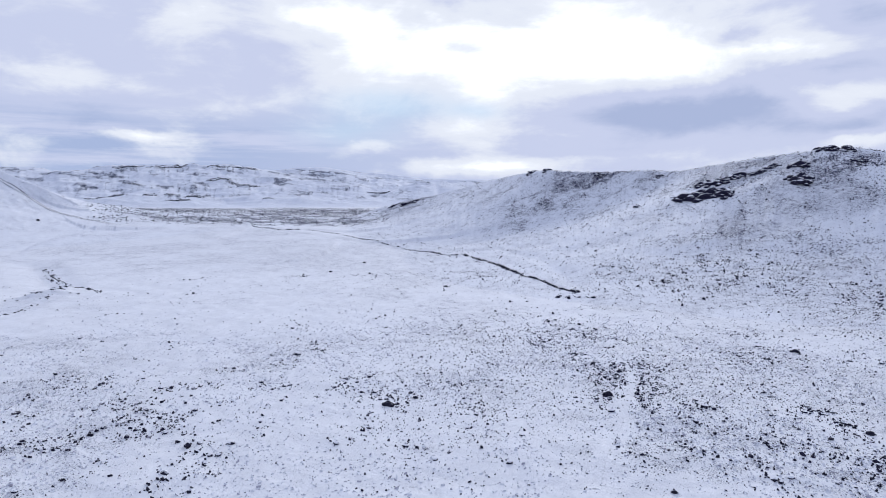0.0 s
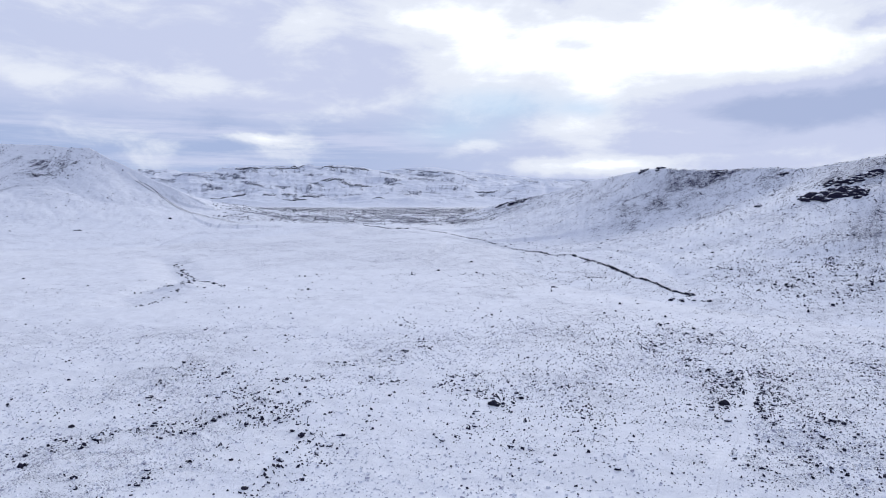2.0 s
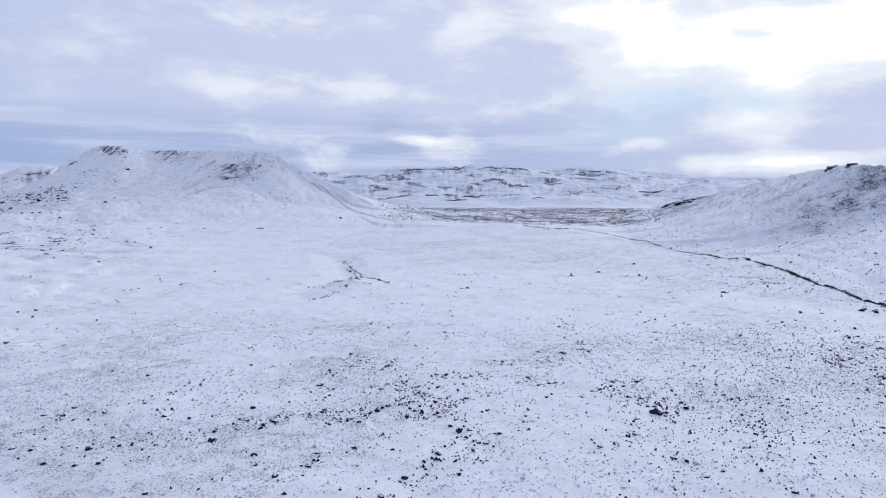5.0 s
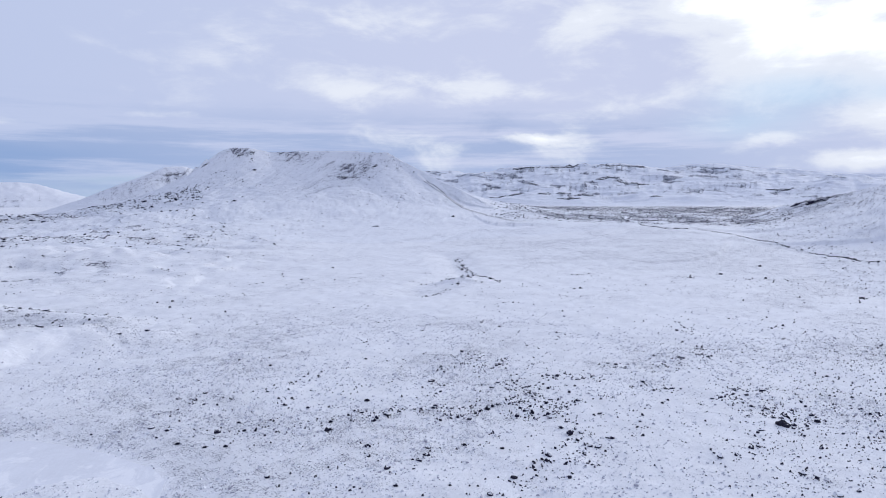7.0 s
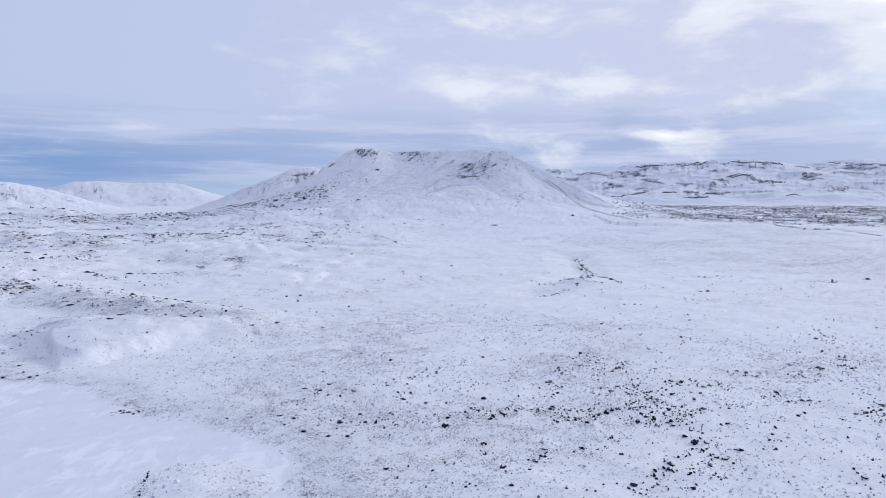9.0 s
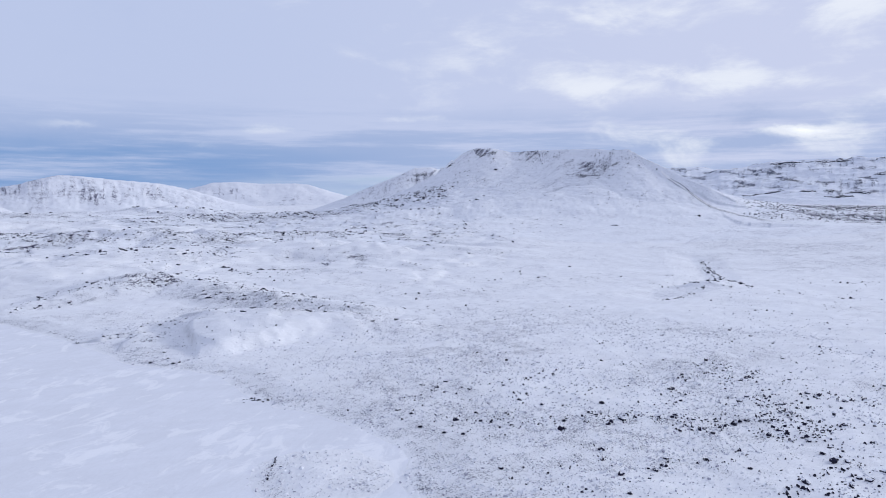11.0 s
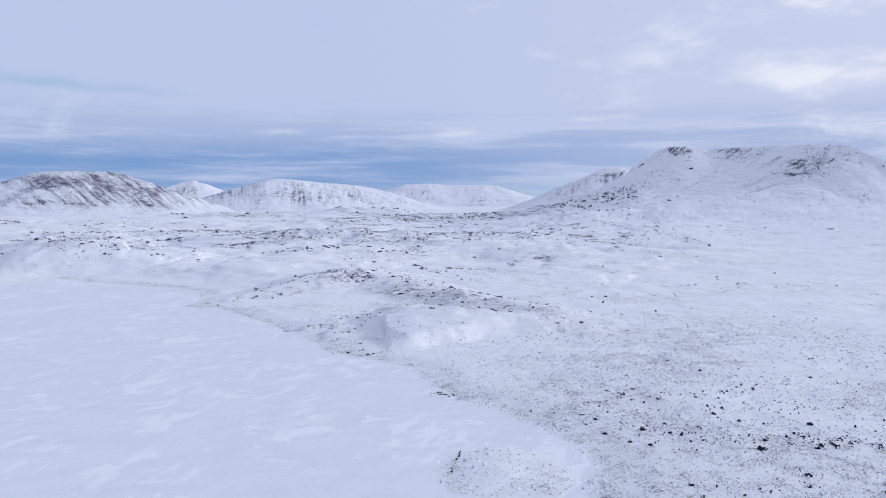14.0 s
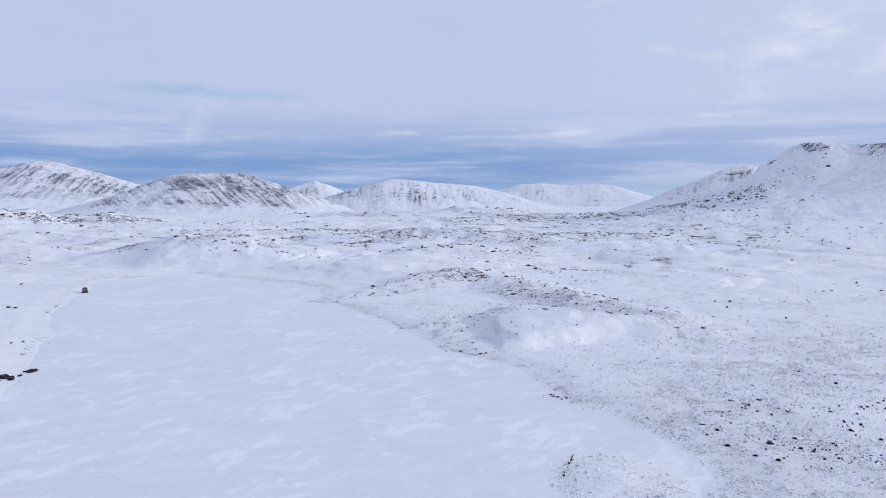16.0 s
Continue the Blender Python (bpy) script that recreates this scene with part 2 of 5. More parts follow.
def fbm(x, y, seed=1, octaves=5, gain=0.5):
    total, amp, norm = 0.0, 1.0, 0.0
    for o in range(octaves):
        c, s = math.cos(o * 0.9), math.sin(o * 0.9)
        total = total + amp * value_noise((x * c - y * s) * 2**o, (x * s + y * c) * 2**o, seed + o)
        norm, amp = norm + amp, amp * gain
    return total / norm


def smooth(v, low, high):
    v = np.clip((v - low) / (high - low), 0, 1)
    return v * v * (3 - 2 * v)


def plan(az, r):
    """Bearing in degrees, left of north, and distance, to x and y."""
    return -r * np.sin(np.radians(az)), r * np.cos(np.radians(az))


def bearing(x, y):
    return np.degrees(np.arctan2(-x, y)), np.hypot(x, y)


def crest(*rows):
    """Rows of bearing, distance and slope angle seen from the eye, as points x, y, z."""
    return np.array([(*plan(a, r), EYE + r * math.tan(radians(e))) for a, r, e in rows])


def ridge(x, y, points, width, power, low=-5.0):
    """Nearness to a crest line (1 on it, 0 at its foot), the crest's height there, the way along it and off it."""
    best, top, along, off = np.zeros_like(x), np.zeros_like(x), np.zeros_like(x), np.zeros_like(x)
    run = 0.0
    score = np.full_like(x, -1.0)
    widths = np.broadcast_to(np.asarray(width, float), (len(points),))
    for (a, wa), (b, wb) in zip(zip(points[:-1], widths[:-1]), zip(points[1:], widths[1:])):
        dx, dy = b[0] - a[0], b[1] - a[1]
        length = math.hypot(dx, dy)
        t = np.clip(((x - a[0]) * dx + (y - a[1]) * dy) / length**2, 0, 1)
        d = np.hypot(x - a[0] - t * dx, y - a[1] - t * dy)
        z, w = a[2] + t * (b[2] - a[2]), wa + t * (wb - wa)
        k = np.clip(1 - d / w, 0, 1) ** power
        s = k * np.maximum(z - low, 0.1)
        new_best = s > score
        score, best, top = np.where(new_best, s, score), np.where(new_best, k, best), np.where(new_best, z, top)
        along, off = np.where(new_best, run + t * length, along), np.where(new_best, d, off)
        run += length
    return best, top, along, off


SHORE = [(50, 70), (53.6, 82), (52.4, 88), (53.2, 94), (55.7, 102), (59.2, 107), (63.7, 114), (66, 124), (67.8, 138), (70.1, 145),
         (72.9, 151), (78, 185), (83.5, 238), (84.4, 276), (93.4, 340), (100.5, 330), (103, 250), (104, 175), (108, 130), (125, 90), (180, 60)]
SHORE_XY = [plan(a, r) for a, r in SHORE]


def shore(x, y):
    """Metres from the lake's edge, negative on the lake."""
    inside, near = np.zeros(np.shape(x), bool), np.full(np.shape(x), 1e9)
    for (ax, ay), (bx, by) in zip(SHORE_XY, SHORE_XY[1:] + SHORE_XY[:1]):
        dx, dy = bx - ax, by - ay
        t = np.clip(((x - ax) * dx + (y - ay) * dy) / (dx * dx + dy * dy), 0, 1)
        near = np.minimum(near, np.hypot(x - ax - t * dx, y - ay - t * dy))
        inside ^= ((ay > y) != (by > y)) & (x < dx * (y - ay) / (dy if dy else 1e-9) + ax)
    islet = np.hypot(x - ISLET[0], (y - ISLET[1])) - ISLET[2]
    return np.maximum(np.where(inside, -near, near), -islet) + 2.2 * fbm(x / 14, y / 14, 3, 3)


ISLET = (*plan(60.0, 84.0), 9.0)
RISE_R, RISE_Z = [0, 350, 600, 800, 1100, 1500, 2500, 5000], [0, 0, 6, 11, 18.5, 27, 31, 31]
BASIN_Z = [0, 0, 2, 3.5, 5.5, 8.5, 15, 28]
SNOW_RISE = crest((27, 640, -2.4), (20, 640, -1.75), (15, 620, -1.65), (8.4, 520, -2.8), (2, 440, -4.0), (-4.4, 390, -4.8), (-8.5, 340, -6.2))


def land(x, y):
    """The height of the ground without its hills."""
    az, r = bearing(x, y)
    z = np.interp(r, RISE_R, RISE_Z) + smooth(az, 46, 66) * (np.interp(r, RISE_R, BASIN_Z) - np.interp(r, RISE_R, RISE_Z))
    edge = shore(x, y)
    z = z + np.clip(edge * 0.09, -1.2, 0.7) + 0.25 * smooth(edge, 0, 40)
    rough = smooth(edge, 4, 30)
    z = z + rough * (0.35 * fbm(x / 22, y / 22, 11, 4) + 0.3 * fbm(x / 8, y / 8, 15, 3) * smooth(-r, -900, -500) + 0.16 * fbm(x / 3, y / 3, 17, 3) * smooth(-r, -420, -250))
    hummock = smooth(r, 260, 420) * smooth(-r, -1700, -900) * smooth(az, 36, 52)
    z = z + hummock * (3.4 * np.abs(fbm(x / 55, y / 55, 23, 4)) + 1.1 * fbm(x / 16, y / 16, 29, 3))
    z = z + scarps(x, y)[0]
    k, top, _, _ = ridge(x, y, SNOW_RISE, (200, 220, 230, 200, 170, 130, 90), 1.6)
    z = z + k * np.maximum(top - z, 0)
    lava = lava_field(x, y)
    z = z + lava * (2.2 * fbm(x / 20, y / 20, 31, 5) + 0.6)
    z = z + bank(x, y)
    for points, width, power, height in RAVINES:
        k, _, _, _ = ridge(x, y, points, width, power)
        z = z - height * k
    return z


BANK = np.array([plan(a, r) for a, r in ((71.0, 152), (69.2, 151), (67, 153), (64.5, 158), (61.9, 164), (59.5, 171), (57.5, 178), (55, 188))])


def bank(x, y):
    """A steep drifted snow bank that faces the lake, its top running back into the headland."""
    near, side, way = np.full(np.shape(x), 1e9), np.zeros(np.shape(x)), np.zeros(np.shape(x))
    for i, (a, b) in enumerate(zip(BANK[:-1], BANK[1:])):
        d = b - a
        t = np.clip(((x - a[0]) * d[0] + (y - a[1]) * d[1]) / (d @ d), 0, 1)
        off = np.hypot(x - a[0] - t * d[0], y - a[1] - t * d[1])
        closer = off < near
        near = np.where(closer, off, near)
        side = np.where(closer, np.sign(np.hypot(x, y) - np.hypot(a[0] + t * d[0], a[1] + t * d[1])), side)
        way = np.where(closer, i + t, way)
    depth = near * side + 1.3 * fbm(x / 5, y / 5, 161, 3)
    ends = smooth(way, 0.2, 2.8) * smooth(-way, -(len(BANK) - 1), -(len(BANK) - 2.6))
    return 2.6 * ends * smooth(depth, -0.5, 5.5) * (1 - smooth(depth, 12, 48))


def scarps(x, y):
    """Broken low steps in the lava under the snow: their height, and how near an edge is."""
    az, r = bearing(x, y)
    there = smooth(r, 215, 330) * smooth(-r, -1500, -1000) * smooth(az, 38, 50) * smooth(shore(x, y), 8, 45) * (1 - smooth(az, 95, 99) * smooth(-r, -430, -380))
    t = fbm(x / 75, y / 75, 131, 4)
    broken = smooth(fbm(x / 40, y / 40, 137, 3), -0.15, 0.25)
    z, rim = np.zeros_like(x), np.zeros_like(x)
    for level in (-0.3, -0.12, 0.06, 0.22, 0.38):
        z = z + smooth(t, level - 0.035, level + 0.035)
        rim = np.maximum(rim, np.exp(-(((t - level) / 0.022) ** 2)))
    return there * z * 1.15, there * rim * broken


def lava_field(x, y):
    az, r = bearing(x, y)
    wander = 60 * fbm(x / 150, y / 150, 37, 3)
    return smooth(r + wander, 690, 800) * smooth(-(r + wander), -1480, -1300) * smooth(az, 3, 7) * smooth(-az, -27.5, -24.5)


RAVINES = [(crest((30.4, 420, 0), (29.6, 350, 0), (29.1, 322, 0), (30.4, 290, 0), (33.1, 255, 0)), 14.0, 1.0, 1.8),
           (crest((15, 625, 0), (13.7, 600, 0), (8.4, 535, 0), (2, 450, 0), (-4.4, 400, 0), (-8.1, 330, 0), (-10.8, 270, 0)), 6.0, 1.0, 1.0)]


def slab(name, columns, rows, height, mat, label, category, kind="", tuft=None, bare=None, ring=False):
    """A sheet of land on rays and rings: columns of bearings, rows of distances."""
    az, r = np.meshgrid(columns, rows)
    x, y = plan(az, r)
    z, show = height(x, y)
    spare = bare(x, y, z) if bare else np.zeros_like(x)
    nr, nc = x.shape
    idx = np.arange(nr * nc).reshape(nr, nc)
    if ring:
        idx = np.concatenate([idx, idx[:, :1]], 1)
    quads = np.stack([idx[:-1, :-1], idx[:-1, 1:], idx[1:, 1:], idx[1:, :-1]], -1).reshape(-1, 4)[:, ::-1]
    if ring:
        i = np.arange(nc // 2 - 1)
        quads = np.concatenate([quads, np.stack([i, i + 1, nc - 2 - i, nc - 1 - i], -1)])
    if show is not None:
        quads = quads[show.ravel()[quads].any(1)]
    used = np.unique(quads)
    fresh = np.zeros(nr * nc, np.int64)
    fresh[used] = np.arange(len(used))
    quads = fresh[quads]
    mesh = mesh_from(name, np.stack([x, y, z], -1).reshape(-1, 3)[used], quads, mat, True)
    layer = mesh.attributes.new("bare", "FLOAT", "POINT")
    layer.data.foreach_set("value", spare.ravel()[used].astype(np.float32))
    layer = mesh.attributes.new("tuft", "FLOAT", "POINT")
    layer.data.foreach_set("value", (tuft(x, y) if tuft else np.zeros_like(x)).ravel()[used].astype(np.float32))
    return tagged(new(name, mesh), label, category, kind=kind)


def mesh_from(name, points, faces, mat, soft=False):
    """A mesh from arrays of points and of faces of one size."""
    mesh = bpy.data.meshes.new(name)
    size = faces.shape[1]
    mesh.vertices.add(len(points))
    mesh.vertices.foreach_set("co", np.ascontiguousarray(points, np.float32).ravel())
    mesh.loops.add(faces.size)
    mesh.loops.foreach_set("vertex_index", np.ascontiguousarray(faces, np.int32).ravel())
    mesh.polygons.add(len(faces))
    mesh.polygons.foreach_set("loop_start", np.arange(0, faces.size, size, dtype=np.int32))
    mesh.polygons.foreach_set("loop_total", np.full(len(faces), size, np.int32))
    mesh.polygons.foreach_set("use_smooth", np.full(len(faces), soft))
    mesh.materials.append(mat)
    mesh.update(calc_edges=True)
    mesh.validate()
    return mesh


# bare, stony stretches of the plain: bearing, distance, half widths in degrees and metres, how bare
STONY = [(40.5, 103, 1.5, 2.5, 1.6), (37.5, 98.5, 1.6, 2.5, 1.8), (34.6, 98, 1.2, 2.0, 1.6), (31, 103, 2.5, 2.5, 1.2), (36, 88, 1.5, 4, 1.4), (33, 141, 4, 3, 1.4),
         (-5, 168, 12, 26, 1.0), (-22, 130, 16, 38, 1.35), (-17, 98, 13, 20, 1.0), (-30, 100, 10, 24, 1.1), (-2, 118, 14, 30, 1.1), (-14, 95, 18, 18, 0.7), (25, 112, 14, 20, 0.75),
         # stones at (-24, 275) and (-31, 240) also darken the apron in place of hill shade
         (33, 140, 6, 9, 0.8), (35, 106, 9, 16, 0.9), (25, 98, 12, 22, 0.75), (-24, 275, 10, 42, 0.75), (-31, 240, 7, 32, 0.85), (8, 95, 12, 20, 0.8), (18, 135, 14, 20, 0.5),
         (8, 150, 12, 24, 0.5), (46, 110, 8, 12, 0.45), (62, 220, 6, 20, 0.2), (0, 330, 10, 60, 0.18), (12, 620, 9, 120, 0.35)]
CLEAN = [(60, 86, 4.5, 8, 0.55), (67.2, 157, 2.2, 6, 1.0), (63.2, 164, 2.6, 6, 1.0), (59.2, 173, 2.4, 6, 1.0), (109, 220, 6, 90, 0.8), (-15.2, 128, 0.35, 12, 1.0), (-14.6, 108, 0.5, 10, 1.0), (-13.2, 92, 0.6, 10, 1.0), (66, 172, 3.2, 9, 1.0), (60.3, 170, 3.6, 8, 1.0), (38, 118, 5, 7, 0.8), (33, 225, 9, 22, 0.5), (14, 200, 10, 25, 0.6), (22, 300, 14, 50, 0.4)]
# tufts at (-24, 280) and (-30, 245) partly imitate the shade on the apron
TUFTY = [(6, 430, 17, 140, 0.75), (4, 520, 6, 60, 0.7), (14.3, 378, 2.2, 40, 0.9), (9.0, 282, 1.8, 22, 0.9), (4.6, 272, 1.6, 30, 0.9), (-24, 130, 14, 45, 0.7), (-24, 280, 12, 60, 1.3), (-30, 245, 9, 30, 1.2), (55, 135, 14, 32, 0.9), (52, 128, 13, 34, 0.5), (44, 100, 16, 26, 0.35), (60, 86, 5, 9, 0.4), (36, 170, 22, 60, 0.42), (60, 170, 10, 30, 0.5), (12, 200, 30, 60, 0.25),
         (66, 205, 8, 30, 0.5), (104, 260, 5, 60, 0.3)]


def patches(x, y, rows):
    az, r = bearing(x, y)
    total = np.zeros_like(x)
    for a, d, wa, wd, k in rows:
        total = np.maximum(total, k * np.exp(-((az - a) / wa) ** 2 - ((r - d) / wd) ** 2))
    return total


def drifts(x, y):
    """Where the wind has left the stones bare: long patches with snow between."""
    broad = smooth(fbm(x / 17, y / 30, 71, 4), -0.3, 0.35)
    return broad * (0.1 + 1.0 * smooth(fbm(x / 3.6, y / 6.5, 75, 4), -0.05, 0.3))


def plain_bare(x, y, z):
    edge = shore(x, y)
    az, r = bearing(x, y)
    grow = patches(x, y, STONY) * 0.13
    clump = drifts(x, y)
    mid = smooth(r, 260, 420) * smooth(az, 40, 55) * 0.4 * smooth(fbm(x / 60, y / 60, 43, 4), 0.0, 0.45)
    bank = 0.5 * np.exp(-(((edge - 1.5) / 2.2) ** 2)) * smooth(fbm(x / 30, y / 30, 47, 2), -0.2, 0.4)
    return np.clip(0.12 + grow * (0.45 + 0.6 * clump) + mid + bank + 0.5 * scarps(x, y)[1] + lava_field(x, y) * (0.42 + 0.45 * smooth(fbm(x / 25, y / 25, 49, 4), -0.3, 0.4)), 0, 1.1) * smooth(edge, -0.5, 1.5)


def plain_tuft(x, y):
    edge = shore(x, y)
    clump = smooth(fbm(x / 18, y / 18, 57, 4), -0.3, 0.4)
    return (1 - patches(x, y, CLEAN)) * smooth(edge, -0.5, 1.5) * np.clip(0.5 + 0.1 * smooth(np.hypot(x, y), 180, 320) + 0.3 * clump + 0.3 * np.exp(-(((edge - 3) / 4) ** 2)) + patches(x, y, TUFTY) * (0.3 + 0.45 * clump) + 0.1 * patches(x, y, STONY), 0, 1)


def hill_tuft(amount, form, lines=None):
    """Grass tips on a slope, as on the plain at its foot, and gritty streaks and painted shade along its grooves."""
    def tuft(x, y):
        k = smooth(form(x, y), 0.02, 0.3)
        grit_and_shade = lines(x, y) * k if lines else 0.0
        return grit_and_shade + (1 - k) * plain_tuft(x, y) + (1 - patches(x, y, CLEAN)) * k * amount * (0.65 + 0.55 * smooth(fbm(x / 45, y / 45, 59, 4), -0.2, 0.45))
    return tuft


def ground_height(x, y):
    return land(x, y), None


def geometric(low, high, count):
    return low * (high / low) ** np.linspace(0, 1, count)


columns = np.concatenate([np.arange(-42, 112, 0.2), np.arange(112, 318, 3.0)])
rows = np.concatenate([[0.02], geometric(2, 60, 20)[:-1], geometric(60, 1800, 440)[:-1], geometric(1800, 4950, 60)])
ground = slab("ground", columns, rows, ground_height, SNOW, "rolling snow-covered lava plain with bare stony patches", "ground",
              "structure", tuft=plain_tuft, bare=plain_bare, ring=True)


def lake_height(x, y):
    edge = shore(x, y)
    return 0.02 * fbm(x / 9, y / 3, 53, 3), edge < 2.0


lake = slab("frozen_lake", np.arange(44, 200, 0.8), geometric(6, 400, 150), lake_height, ICE,
            "flat frozen lake under wind-packed snow", "lake", "structure")

